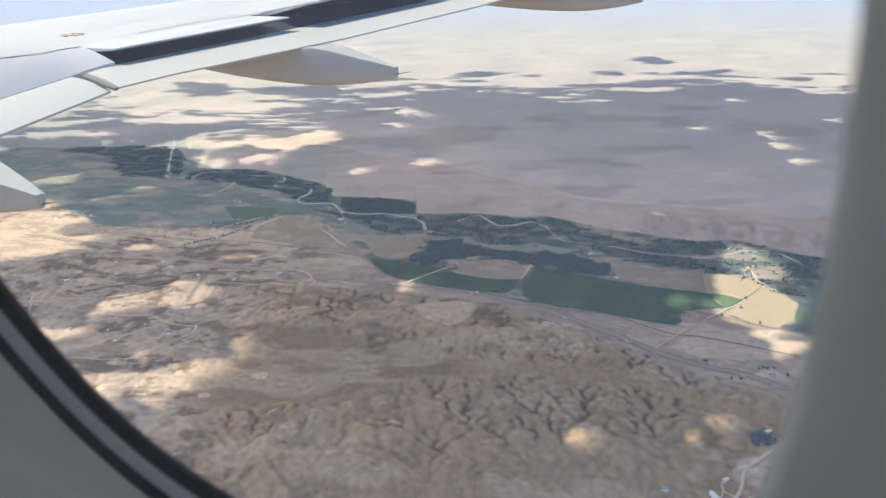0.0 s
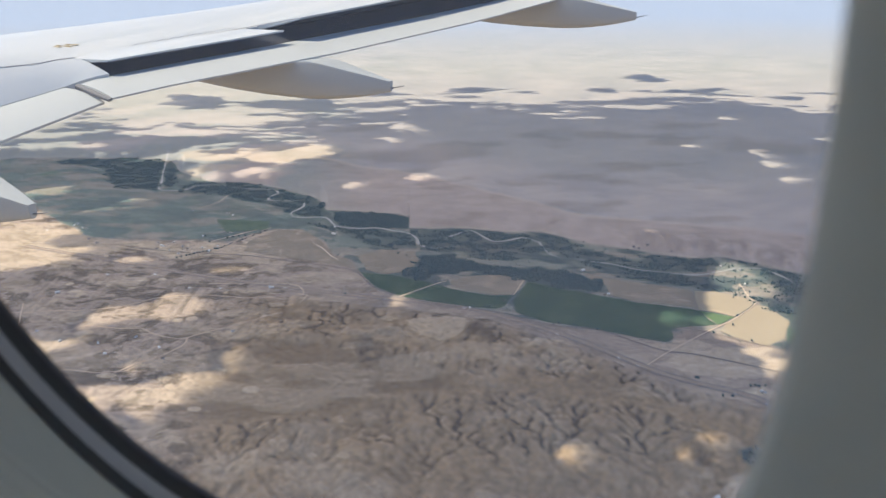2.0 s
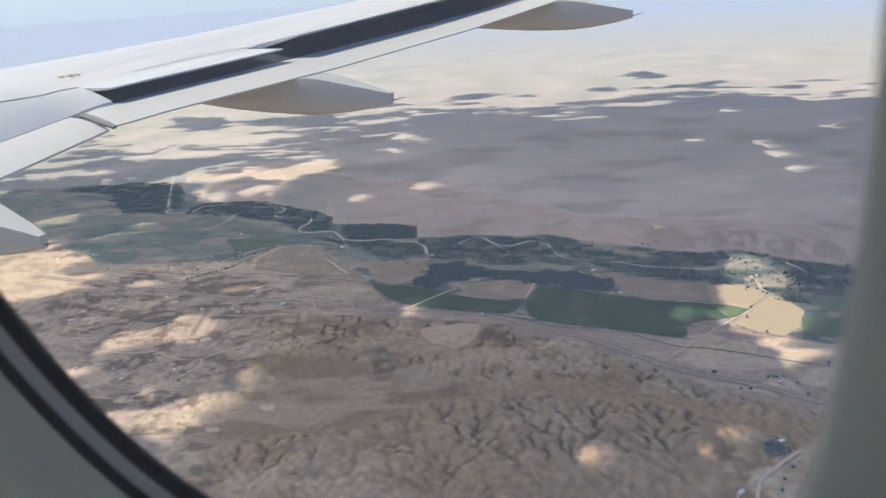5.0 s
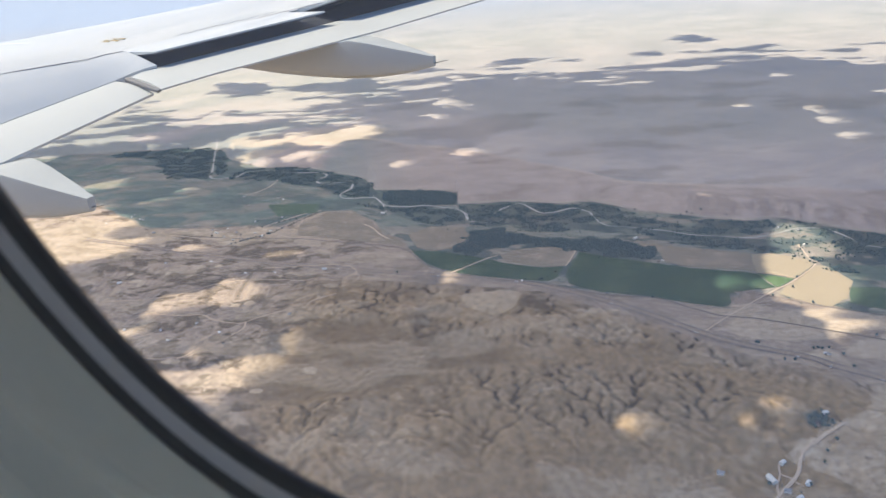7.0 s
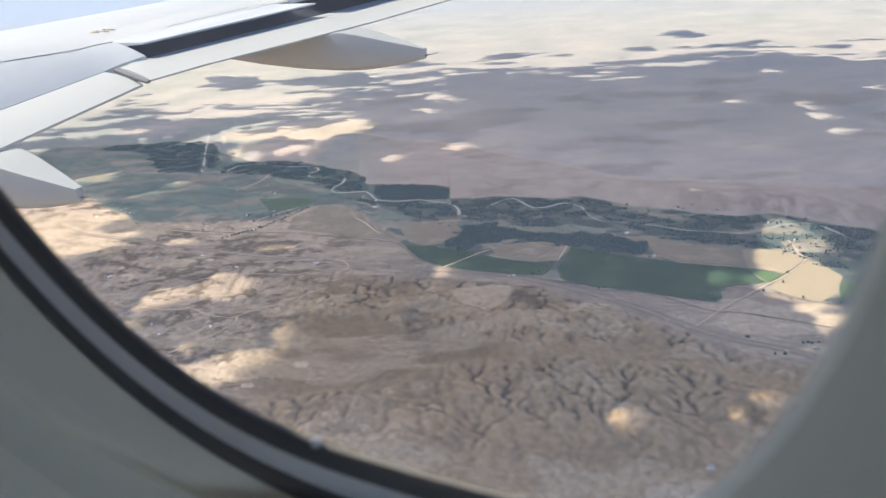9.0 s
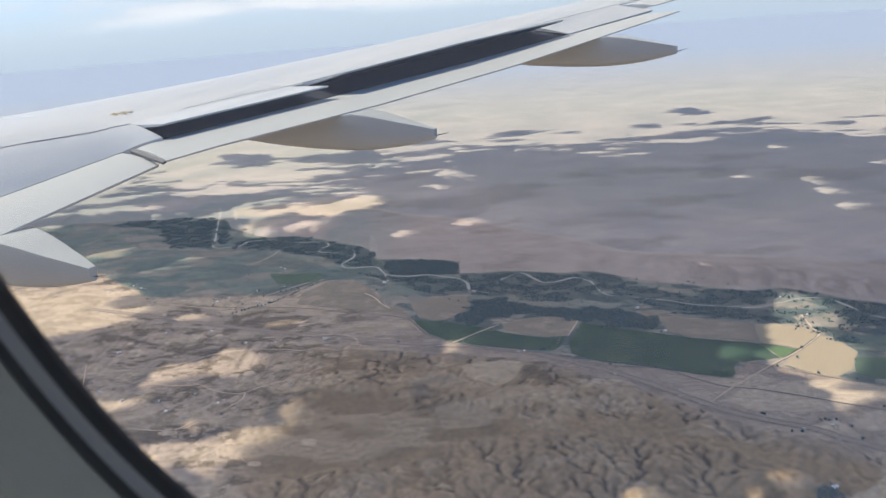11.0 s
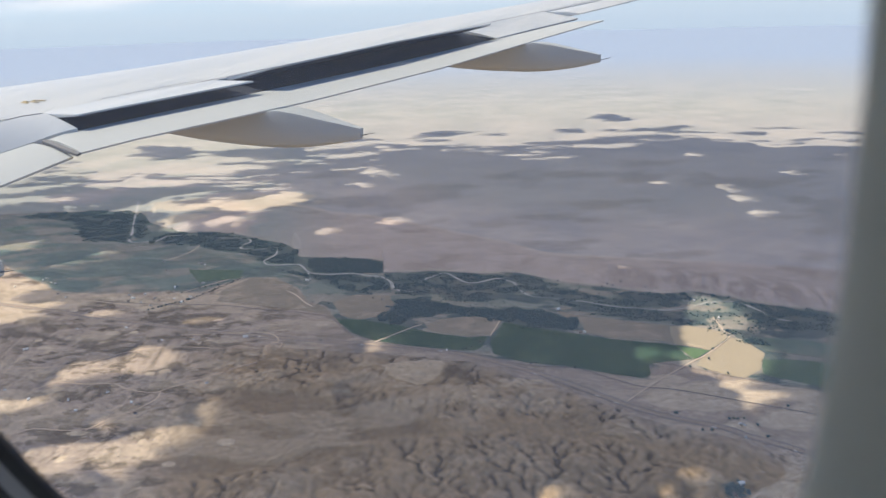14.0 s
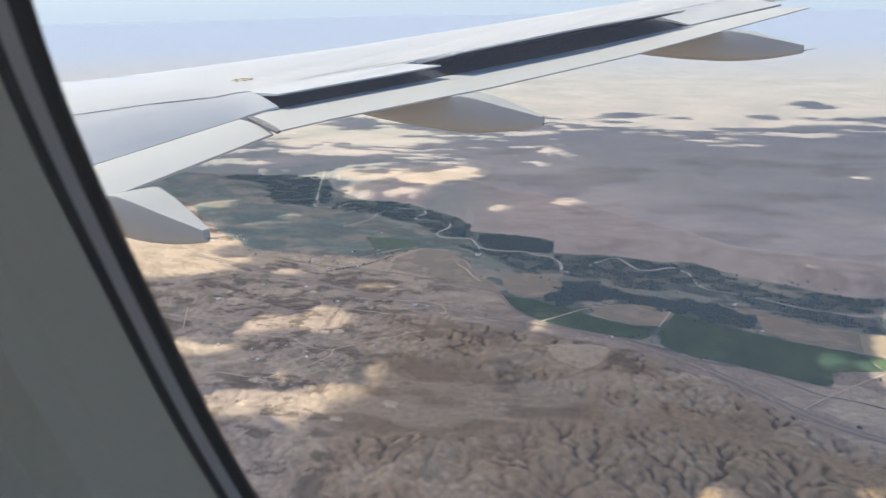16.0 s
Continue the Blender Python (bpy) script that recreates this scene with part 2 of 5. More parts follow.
HWY_Y = [430, 301, 284.7, 267.4, 256.5, 250.5, 244.0, 239.2, 230.7, 224.1, 219.1, 211.5, 203.0, 191.8, 186.7, 181.2, 174.0, 169.7, 164.8, 148.8, 20]
CREST_X, CREST_Y = [-56.5, -29.6, -17.6, -8.0, 4.5, 18.3, 30.7, 41.1, 51.0, 61.3, 70.8], [167.7, 168.7, 171.4, 174.9, 175.8, 174.8, 174.3, 171.7, 167.9, 159.2, 151.2]
BACK_X, BACK_Y = [-17.9, -1.9, 13.4, 28.7, 40.4, 50.7, 63.0, 73.4, 81.6], [207.2, 206.9, 199.0, 198.4, 195.6, 188.4, 180.7, 170.9, 162.0]
SMOOTH_FAN = [(-57.3, 182.6), (-51.4, 197.4), (-40.8, 210.1), (-27.8, 210.3), (-14.3, 196.3), (-2.1, 194.8), (6.6, 187.3), (8.9, 178.1), (-2.4, 178), (-10.8, 176.1), (-17.5, 170), (-29.6, 168.7), (-40.2, 167.3), (-52.6, 168.6)]
BALD = [(-1.9, 208.8), (-3.4, 218.6), (3.5, 223), (12, 223.5), (15, 218.1), (11.8, 208.9), (5.9, 204.1)]
SCRUB = [[(58.9, 148.7), (64.0, 150.1), (68.4, 149.6), (66.0, 143.6), (62.2, 138.8), (60.5, 140.7), (58.4, 144.3)], [(-17.3, 195), (-19.6, 209.2), (-13.4, 218), (-3.4, 216.6), (-2.7, 207), (-8.2, 200.6), (-2, 199.8), (-3.7, 191.7)], [(-41.9, 217.8), (-36, 225.1), (-25.8, 227.1), (-15.4, 226.5), (-20, 216.9), (-31.5, 214.5)],
         [(11, 209), (17.1, 222.8), (24.8, 216.8), (29.9, 206.5), (19.9, 202.3)]]
WOOD_FAR = [(-201, 448), (-181.1, 440), (-164.6, 429), (-152.2, 400), (-144.6, 390), (-124.4, 384), (-132.7, 419), (-140.2, 448), (-159.2, 456), (-171.9, 455), (-192.2, 457)]
WOOD_BEND = [(-136.8, 446), (-131.9, 441), (-122.5, 410), (-117.9, 388), (-122.7, 392), (-129.8, 418)]
WOOD_BANK = [(-118.5, 393), (-100.9, 397), (-83.5, 395), (-66, 381), (-46.4, 364), (-39.5, 345), (-36.4, 338), (-40.9, 334), (-48.7, 338), (-56.6, 342), (-64.6, 354), (-77.8, 363), (-93.5, 375), (-108.1, 379)]
WOOD_BLOCK = [(-35.4, 340), (-24.3, 341), (-9.4, 336), (-3.4, 332), (-3, 316), (-13.9, 317), (-25.6, 319), (-31.6, 322), (-34.6, 331)]
WOOD_SOUTH = [(-47.5, 328), (-32.6, 319), (-13.8, 313), (-2.4, 309), (-0.5, 289.9), (-9, 289.5), (-17.8, 296.3), (-32, 312), (-42.1, 321)]
WOOD_MIDDLE = [(-2.4, 313), (22.7, 312), (35.6, 306), (51, 305), (56.7, 299.2), (63.7, 290.9), (58, 284), (47.7, 284.6), (40.2, 276.4), (31.8, 274.8), (20.1, 279.9), (16.9, 293.4), (12.1, 286.4), (1.6, 288.9)]
WOOD_STRIP = [(1.5, 283.1), (15.8, 278.8), (27.2, 269.6), (38.7, 266.5), (50.2, 264.6), (60, 255.8), (62.6, 249), (59, 243), (47.2, 248.3), (37, 254.7), (30.1, 260.6), (18.9, 265.3), (8.8, 262.5), (-1, 257.5), (-6.8, 262.8), (-0.8, 271.4)]
WOOD_EAST = [(53.2, 280.4), (62.8, 287.1), (71.2, 278.4), (79.4, 270.8), (85.7, 279), (98.1, 273), (107.3, 270.7), (99.6, 260.3), (88.1, 260.5), (98.6, 252.1), (95.9, 244.7), (82.4, 248.4), (72.8, 253.7), (67.4, 262.9), (59.2, 270.1)]
WOOD_BLUFF = [(113.5, 271.5), (122.2, 263.9), (130.5, 256.7), (141.5, 249.3), (163.7, 231.4), (155.9, 218.9), (132, 230.7), (125.3, 234.1), (118.6, 238.5), (117.7, 248.9), (118.6, 259.8)]
WOOD_FARM = [(106, 238.1), (112.2, 236.1), (115.6, 231.8), (114.9, 222.8), (109.6, 222.3), (107.8, 229.7)]
THICKET = [(68.6, 148.7), (71.5, 149.3), (73.5, 146.1), (71.3, 144.2), (68.3, 144.9)]


def valley_edges(x):
    return np.interp(x, BOT_X, BOT_Y), np.interp(x, TOP_X, TOP_Y)


def in_shape(x, y, shape):
    """Signed distance from a closed outline, above zero inside; far outside it is only known to be below."""
    px, py = [p[0] for p in shape], [p[1] for p in shape]
    out = np.full(x.shape, -30.0)
    close = (x > min(px) - 14) & (x < max(px) + 14) & (y > min(py) - 14) & (y < max(py) + 14)
    x, y = x[close], y[close]
    near, hit = np.full(x.shape, 1e9), np.zeros(x.shape, bool)
    for (x0, y0), (x1, y1) in zip(shape, shape[1:] + shape[:1]):
        dx, dy = x1 - x0, y1 - y0
        t = np.clip(((x - x0) * dx + (y - y0) * dy) / (dx * dx + dy * dy), 0, 1)
        near = np.minimum(near, np.hypot(x - x0 - t * dx, y - y0 - t * dy))
        if dy:
            hit ^= ((y0 > y) != (y1 > y)) & (x < dx * (y - y0) / dy + x0)
    out[close] = np.where(hit, near, -near)
    return out


def soften(a, passes):
    for _ in range(passes):
        p = np.pad(a, 1, mode="edge")
        a = (p[:-2, 1:-1] + p[2:, 1:-1] + p[1:-1, :-2] + p[1:-1, 2:] + 2 * a) / 6
    return a


class Drainage:
    """The dry hills south of the highway: two crests, worn by the water that runs off them, on a square grid."""
    X0, Y0, CELL, NX, NY = -150.0, 84.0, 0.35, 760, 420

    def __init__(self):
        x, y = np.meshgrid(self.X0 + self.CELL * np.arange(self.NX), self.Y0 + self.CELL * np.arange(self.NY))
        wx = x + 5 * (fractal(x, y, 14, 5) - 0.5)
        front = np.interp(wx, CREST_X, CREST_Y) + 5 * (fractal(x, y, 11, 7) - 0.5)
        back = np.maximum(np.interp(wx, BACK_X, BACK_Y) + 5 * (fractal(x, y, 11, 9) - 0.5), front + 8)
        k = np.clip((y - front) / (back - front), 0, 1)
        rough = 4.2 * (fractal(x * 1.3, y * 0.95, 9, 21, 5, 0.5) - 0.5) + 0.15 * (fractal(x, y, 1.3, 27, 2) - 0.5)
        near_side = np.where(y < front, 16.0 - (front - y) * 0.26, 16.0 - (y - front) * 0.12) - 0.07 * x
        far_side = np.where(y < back, 16.0 - (back - y) * 0.22, 16.0 - (y - back) * 0.22) - 0.07 * x
        area = np.where(y < front, self.run_off(near_side + rough), self.run_off(far_side + rough))
        base = np.where(y < front, near_side + 0.07 * x, np.where(y < back, 16.0 + 4.0 * k, 20.0 - (y - back) * 0.25))
        self.bench = smooth(-0.5, 1.5, y - front) * smooth(0.5, 0.22, k)
        cut = np.clip(np.log(area / 5.0) / math.log(80.0), 0, 1)
        worn = 0.2 * base + rough * (1 - 0.6 * self.bench) - 0.75 * soften(cut, 1) * (1 - self.bench) - 0.45 * soften(cut, 4) * (1 - self.bench)
        self.height = soften(worn, 3)
        self.gully = np.clip(soften(np.where(area > 8, 0.3 + 0.8 * cut, 0), 2) * 1.6, 0, 1) * (1 - 0.9 * self.bench)
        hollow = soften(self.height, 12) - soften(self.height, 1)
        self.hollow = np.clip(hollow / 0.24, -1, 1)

    def run_off(self, h):
        """How many cells drain through each cell; hollows are filled from the rim inwards."""
        ny, nx = h.shape
        level = ((h - h.min()) / (h.max() - h.min()) * 5999).astype(int).ravel().tolist()
        goes, seen, order = [-1] * (ny * nx), [False] * (ny * nx), []
        waiting = [[] for _ in range(6000)]
        for c in range(ny * nx):
            if c < nx or c >= nx * (ny - 1) or c % nx in (0, nx - 1):
                waiting[level[c]].append(c)
                seen[c] = True
        steps = (1, -1, nx, -nx, nx + 1, nx - 1, -nx + 1, -nx - 1)
        for z, cells in enumerate(waiting):
            for c in cells:  # grows while it is read
                order.append(c)
                if c % nx in (0, nx - 1):
                    continue
                for d in steps:
                    q = c + d
                    if 0 <= q < nx * ny and not seen[q]:
                        seen[q], goes[q] = True, c
                        waiting[max(z, level[q])].append(q)
        area = [1.0] * (nx * ny)
        for c in reversed(order):
            if goes[c] >= 0:
                area[goes[c]] += area[c]
        return np.array(area).reshape(ny, nx)

    def at(self, name, x, y):
        d = {"height": self.height, "gully": self.gully, "hollow": self.hollow}[name]
        u = np.clip((x - self.X0) / self.CELL, 0, self.NX - 1.001)
        v = np.clip((y - self.Y0) / self.CELL, 0, self.NY - 1.001)
        i, j = u.astype(int), v.astype(int)
        fu, fv = u - i, v - j
        return (d[j, i] * (1 - fu) + d[j, i + 1] * fu) * (1 - fv) + (d[j + 1, i] * (1 - fu) + d[j + 1, i + 1] * fu) * fv


DRAINAGE = Drainage()


def hill_share(x, y):
    """Where the worn hills stand: not on the valley's floor, not beside the highway, little on the smooth fan and among the farms."""
    road = np.interp(x, HWY_X, HWY_Y)
    share = smooth(3, 10, road - y + 5 * (fractal(x, y, 12, 43) - 0.5)) * (1 - 0.85 * smooth(-3, 4, in_shape(x, y, SMOOTH_FAN)))
    return share * np.interp(y, [125, 150], [0.55, 1.0]) * np.interp(x, [-100, -62, -35], [0.3, 0.45, 1.0]) * smooth(-148, -130, x) * smooth(116, 100, x)


def height(x, y):
    """The land's height."""
    x, y = np.asarray(x, dtype=float), np.asarray(y, dtype=float)
    bot, top = valley_edges(x)
    road = np.interp(x, HWY_X, HWY_Y)
    south = smooth(4, 26, road - y)
    roll = fractal(x, y, 60, 41, 4) - 0.5
    hills = south * 2.0 * roll + hill_share(x, y) * 0.6 * DRAINAGE.at("height", x, y)
    ridged2 = 1 - np.abs(2 * fractal(x * 1.2, y * 0.6, 5, 31, 3) - 1)
    step = smooth(0, 16, y - top - 2 + 8 * (fractal(x, y, 18, 3) - 0.5))
    brink = ridged2 * smooth(0, 5, y - top) * smooth(30, 10, y - top) * smooth(70, 100, x)
    north = step * (2.4 + 5 * (fractal(x, y, 150, 61, 4) - 0.5) * smooth(10, 120, y - top)) + brink * 1.4
    return np.where(y > top, north, hills)


def height_at(x, y):
    return float(height(np.array([float(x)]), np.array([float(y)]))[0])


def from_arrays(name, verts, quads, mat, smooth_shade=True):
    me = bpy.data.meshes.new(name)
    me.vertices.add(len(verts))
    me.vertices.foreach_set("co", np.asarray(verts, dtype=np.float32).ravel())
    me.loops.add(quads.size)
    me.loops.foreach_set("vertex_index", quads.astype(np.int32).ravel())
    me.polygons.add(len(quads))
    me.polygons.foreach_set("loop_start", np.arange(len(quads), dtype=np.int32) * quads.shape[1])
    me.polygons.foreach_set("use_smooth", np.full(len(quads), smooth_shade))
    me.update(calc_edges=True)
    me.materials.append(mat)
    return me


def ground_material():
    m = material("land", (0.2, 0.17, 0.14), 0.95)

    def cover(name):
        a = node(m, "ShaderNodeAttribute")
        a.attribute_name = name
        return a.outputs["Fac"]

    wide, mid, fine, grit = noise_node(m, 0.02, 6, 0.6), noise_node(m, 0.11, 6, 0.62), noise_node(m, 0.6, 6, 0.65), noise_node(m, 2.6, 4, 0.7)
    brown = ramp(m, mid.outputs[0], [(0.28, (0.168, 0.134, 0.104)), (0.5, (0.262, 0.21, 0.163)), (0.72, (0.375, 0.3, 0.23))])
    brown = mix(m, 0.45, brown, ramp(m, fine.outputs[0], [(0.3, (0.118, 0.095, 0.074)), (0.7, (0.415, 0.333, 0.255))]))
    sandy = ramp(m, fine.outputs[0], [(0.3, (0.29, 0.23, 0.158)), (0.5, (0.43, 0.348, 0.242)), (0.7, (0.54, 0.445, 0.312))])
    plain = ramp(m, mid.outputs[0], [(0.25, (0.28, 0.247, 0.222)), (0.75, (0.4, 0.345, 0.302))])
    plain = mix(m, 0.6, plain, ramp(m, wide.outputs[0], [(0.32, (0.225, 0.215, 0.215)), (0.68, (0.42, 0.358, 0.305))]))
    green = ramp(m, fine.outputs[0], [(0.3, (0.068, 0.095, 0.085)), (0.55, (0.115, 0.146, 0.122)), (0.75, (0.20, 0.207, 0.165))])
    green = mix(m, 0.5, green, ramp(m, mid.outputs[0], [(0.35, (0.08, 0.108, 0.098)), (0.7, (0.22, 0.22, 0.18))]))
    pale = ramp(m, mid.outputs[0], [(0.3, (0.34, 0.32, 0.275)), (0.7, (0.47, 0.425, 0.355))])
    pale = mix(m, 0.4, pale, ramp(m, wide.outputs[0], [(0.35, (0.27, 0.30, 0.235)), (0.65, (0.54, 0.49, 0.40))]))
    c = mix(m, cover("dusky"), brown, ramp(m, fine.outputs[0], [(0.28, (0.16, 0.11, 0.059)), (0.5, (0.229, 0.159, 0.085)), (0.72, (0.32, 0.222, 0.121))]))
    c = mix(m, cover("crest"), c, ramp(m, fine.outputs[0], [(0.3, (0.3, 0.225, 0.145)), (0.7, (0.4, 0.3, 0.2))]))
    c = mix(m, cover("plain"), c, plain)
    c = mix(m, cover("slope"), c, ramp(m, mid.outputs[0], [(0.3, (0.275, 0.225, 0.192)), (0.7, (0.375, 0.306, 0.26))]))
    # grey-green tint that stands in for haze over the plain
    c = mix(m, cover("sage"), c, ramp(m, fine.outputs[0], [(0.3, (0.14, 0.162, 0.16)), (0.7, (0.23, 0.24, 0.21))]))
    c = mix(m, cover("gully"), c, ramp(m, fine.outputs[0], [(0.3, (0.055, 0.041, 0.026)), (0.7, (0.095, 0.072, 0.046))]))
    c = mix(m, cover("sand"), c, sandy)
    plots = cover("plot")
    green = mix(m, 0.62, green, ramp(m, plots, [(0.0, (0.075, 0.108, 0.098)), (0.3, (0.105, 0.138, 0.12)), (0.6, (0.15, 0.172, 0.142)), (0.85, (0.24, 0.222, 0.178)), (1.0, (0.085, 0.125, 0.085))]))
    c = mix(m, cover("valley"), c, green)
    c = mix(m, cover("wood"), c, ramp(m, fine.outputs[0], [(0.3, (0.038, 0.058, 0.058)), (0.7, (0.075, 0.1, 0.092))]))
    c = mix(m, 1.0, c, (1.32, 1.32, 1.32), "MULTIPLY")
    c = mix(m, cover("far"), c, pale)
    # bluish haze of distance, painted into the far land's colour
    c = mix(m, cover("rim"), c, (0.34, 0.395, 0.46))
    c = mix(m, 0.55, c, ramp(m, grit.outputs[0], [(0.3, (0.22, 0.22, 0.22)), (0.7, (0.78, 0.78, 0.78))]), "OVERLAY")
    paint(m, c)
    bump(m, fine.outputs[0], 0.5, 0.7)
    return m


TERRACE_X, TERRACE_Y = [-140, -47.4, -27.8, -10, 14.9, 32.3, 50.4, 64.1, 76.5, 103.5, 131, 300], [475, 435, 415, 406, 384, 365, 346, 326, 319, 309, 300, 230]


def build_ground():
    az = np.radians(np.concatenate([np.arange(-180, -42, 6), np.linspace(-42, 42, 1150), np.arange(48, 180, 6)]))
    r = [0.5, 15, 35, 60]
    while r[-1] < 110:
        r.append(r[-1] * 1.01)
    while r[-1] < 290:
        r.append(r[-1] * 1.0025)
    while r[-1] < 760:
        r.append(r[-1] * 1.0045)
    while r[-1] < 4500:
        r.append(r[-1] * 1.035)
    r = np.array(r)
    a, rr = np.meshgrid(az, r)
    gx, gy = rr * np.sin(a), rr * np.cos(a)
    Z = height(gx, gy) * np.interp(rr, [0, 900, 2500], [1, 1, 0.3])
    n, k = len(r), len(az)
    i, j = np.meshgrid(np.arange(n - 1), np.arange(k), indexing="ij")
    j2 = (j + 1) % k
    quads = np.stack([i * k + j, i * k + j2, (i + 1) * k + j2, (i + 1) * k + j], -1).reshape(-1, 4)[:, ::-1]
    me = from_arrays("ground", np.stack([gx, gy, Z], -1).reshape(-1, 3), quads, ground_material())
    bot, top = valley_edges(gx)
    edge = 7 * (fractal(gx, gy, 12, 71) - 0.5)
    inside = smooth(-1.5, 1.5, gy - bot + edge) * smooth(-1.0, 1.0, top - gy + edge * 0.4)
    patchy = smooth(0.4, 0.52, fractal(gx, gy * 1.6, 15, 77, 5, 0.6))
    valley = inside * np.interp(gx, [-60, 10], [1.0, 0.75]) * (0.5 + 0.5 * patchy)
    along, across = 0.82 * gx - 0.57 * gy + 4 * (fractal(gx, gy, 30, 73) - 0.5), 0.57 * gx + 0.82 * gy + 4 * (fractal(gx, gy, 30, 75) - 0.5)
    row = np.floor(across / 11)
    plot = lattice(np.floor(along / 17 + 0.37 * row), row, 79)
    plain = smooth(-2, 4, gy - top)
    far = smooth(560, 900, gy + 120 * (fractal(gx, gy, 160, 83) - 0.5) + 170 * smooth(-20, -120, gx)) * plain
    sand = np.zeros_like(gx)
    worn = 1.6 * (fractal(gx, gy, 9, 91, 4) - 0.5)
    dry = (1 - plain) * (1 - inside)
    for cx, cy, sx, sy, amount in SANDS:
        close = (np.abs(gx - cx) < 2 * sx) & (np.abs(gy - cy) < 2 * sy)
        q = ((gx[close] - cx) / sx) ** 2 + ((gy[close] - cy) / sy) ** 2 + worn[close]
        sand[close] = np.maximum(sand[close], amount * smooth(1.15, 0.75, q))
    tone = 0.5 + 0.5 * smooth(0.38, 0.6, fractal(gx * 0.9 + gy * 0.5, gy * 1.5, 8, 97, 5, 0.6))
    ragged = 4 * (fractal(gx, gy, 6, 93, 5) - 0.5)
    for shape, amount in BARE:
        sand = np.maximum(sand, amount * tone * smooth(-1.0, 1.0, in_shape(gx, gy, shape) + ragged))
    streak = smooth(0.54, 0.68, fractal(gx * 0.8 + gy * 0.3, gy * 1.4, 14, 95, 5)) * dry
    sand = np.maximum(sand, 0.3 * streak)
    # how strongly the painted haze tints the land, growing with distance
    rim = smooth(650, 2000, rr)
    wood = np.zeros_like(gx)
    frayed = 5 * (fractal(gx, gy, 5, 151, 5, 0.6) - 0.5)
    for shape, amount in ((WOOD_FAR, 0.95), (WOOD_BEND, 0.95), (WOOD_BANK, 0.9), (WOOD_BLOCK, 1.0), (WOOD_SOUTH, 0.6), (WOOD_MIDDLE, 0.62), (WOOD_STRIP, 0.95), (WOOD_EAST, 0.7), (WOOD_BLUFF, 0.75), (WOOD_FARM, 0.8), (THICKET, 1.0)):
        wood = np.maximum(wood, amount * smooth(-1.0, 1.0, in_shape(gx, gy, shape) + frayed * (0.35 if amount > 0.85 else 1.0)))
    loose = inside * smooth(0.47, 0.56, fractal(0.62 * gx - 0.4 * gy, 0.57 * gx + 1.2 * gy, 9, 155, 6, 0.62)) * np.interp(gx, [-130, -60, 20], [0.4, 0.6, 0.9])
    wood = np.maximum(wood, loose)
    share = hill_share(gx, gy)
    bend_x, bend_y = gx + 0.6 * (fractal(gx, gy, 1.6, 171, 3) - 0.5), gy + 0.6 * (fractal(gx, gy, 1.6, 175, 3) - 0.5)
    # tone follows the relief: darker colour in hollows, paler on crests
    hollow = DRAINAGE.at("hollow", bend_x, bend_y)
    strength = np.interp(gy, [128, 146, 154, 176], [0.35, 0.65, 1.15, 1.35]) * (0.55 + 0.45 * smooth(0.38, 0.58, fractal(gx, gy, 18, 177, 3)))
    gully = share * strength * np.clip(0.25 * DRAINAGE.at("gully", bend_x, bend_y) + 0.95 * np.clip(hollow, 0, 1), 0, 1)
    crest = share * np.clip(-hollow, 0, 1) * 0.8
    heath = smooth(0.5, 0.58, fractal(gx, gy * 1.3, 6.5, 141, 6, 0.68)) * dry * np.interp(gx, [-120, -60, -30, 0], [0.75, 0.75, 0.45, 0.2]) * (1 - smooth(-4, 3, in_shape(gx, gy, SMOOTH_FAN)))
    gully = np.maximum(gully, heath)
    for shape in SCRUB:
        gully = np.maximum(gully, 0.8 * smooth(-3, 3, in_shape(gx, gy, shape) + 3 * ragged) * smooth(0.38, 0.56, fractal(gx, gy, 5, 179, 5, 0.6)))
    bluff = smooth(0, 4, gy - top) * smooth(34, 12, gy - top) * smooth(62, 95, gx)
    ribs = smooth(0.62, 0.85, 1 - np.abs(2 * fractal(gx * 1.2, gy * 0.5, 5, 31, 4) - 1))
    gully = np.maximum(gully, 0.28 * bluff * ribs)
    far_scrub = plain * smooth(0.54, 0.66, fractal(gx * 0.6 - gy * 0.2, gy, 26, 185, 6, 0.62)) * smooth(620, 520, gy)
    gully = np.maximum(gully, 0.24 * far_scrub)
    bald = smooth(-1, 1, in_shape(gx, gy, BALD) + 0.7 * ragged)
    gully = np.maximum(gully, 0.42 * smooth(-4, 3, in_shape(gx, gy, SMOOTH_FAN)))
    gully *= 1 - 0.9 * bald
    sand = np.maximum(sand, 0.5 * bald)
    dusky = dry * smooth(-70, -40, gx) * smooth(4, 22, np.interp(gx, HWY_X, HWY_Y) - gy)
    # haze over the western plain, put into its colour as grey-green
    hazy_green = smooth(-10, -70, gx) * plain * smooth(0.36, 0.56, fractal(gx, gy * 1.2, 45, 161, 5)) * 0.8
    terrace = np.interp(gx, TERRACE_X, TERRACE_Y) + 3 * (fractal(gx, gy, 12, 187) - 0.5)
    slope = plain * smooth(3, -3, gy - terrace) * smooth(-140, -60, gx)
    brink = plain * smooth(2.6, 0.6, np.abs(gy - terrace)) * smooth(-80, -50, gx) * (0.35 + 0.5 * smooth(0.4, 0.6, fractal(gx, gy, 20, 189, 3)))
    sand = np.maximum(sand, 0.6 * brink * smooth(150, 100, gx))
    # the same painted haze, spread beyond the terrace
    hazy_green = np.maximum(hazy_green, 0.4 * plain * smooth(20, 130, gy - terrace + 60 * (fractal(gx, gy, 50, 191, 5) - 0.5)))
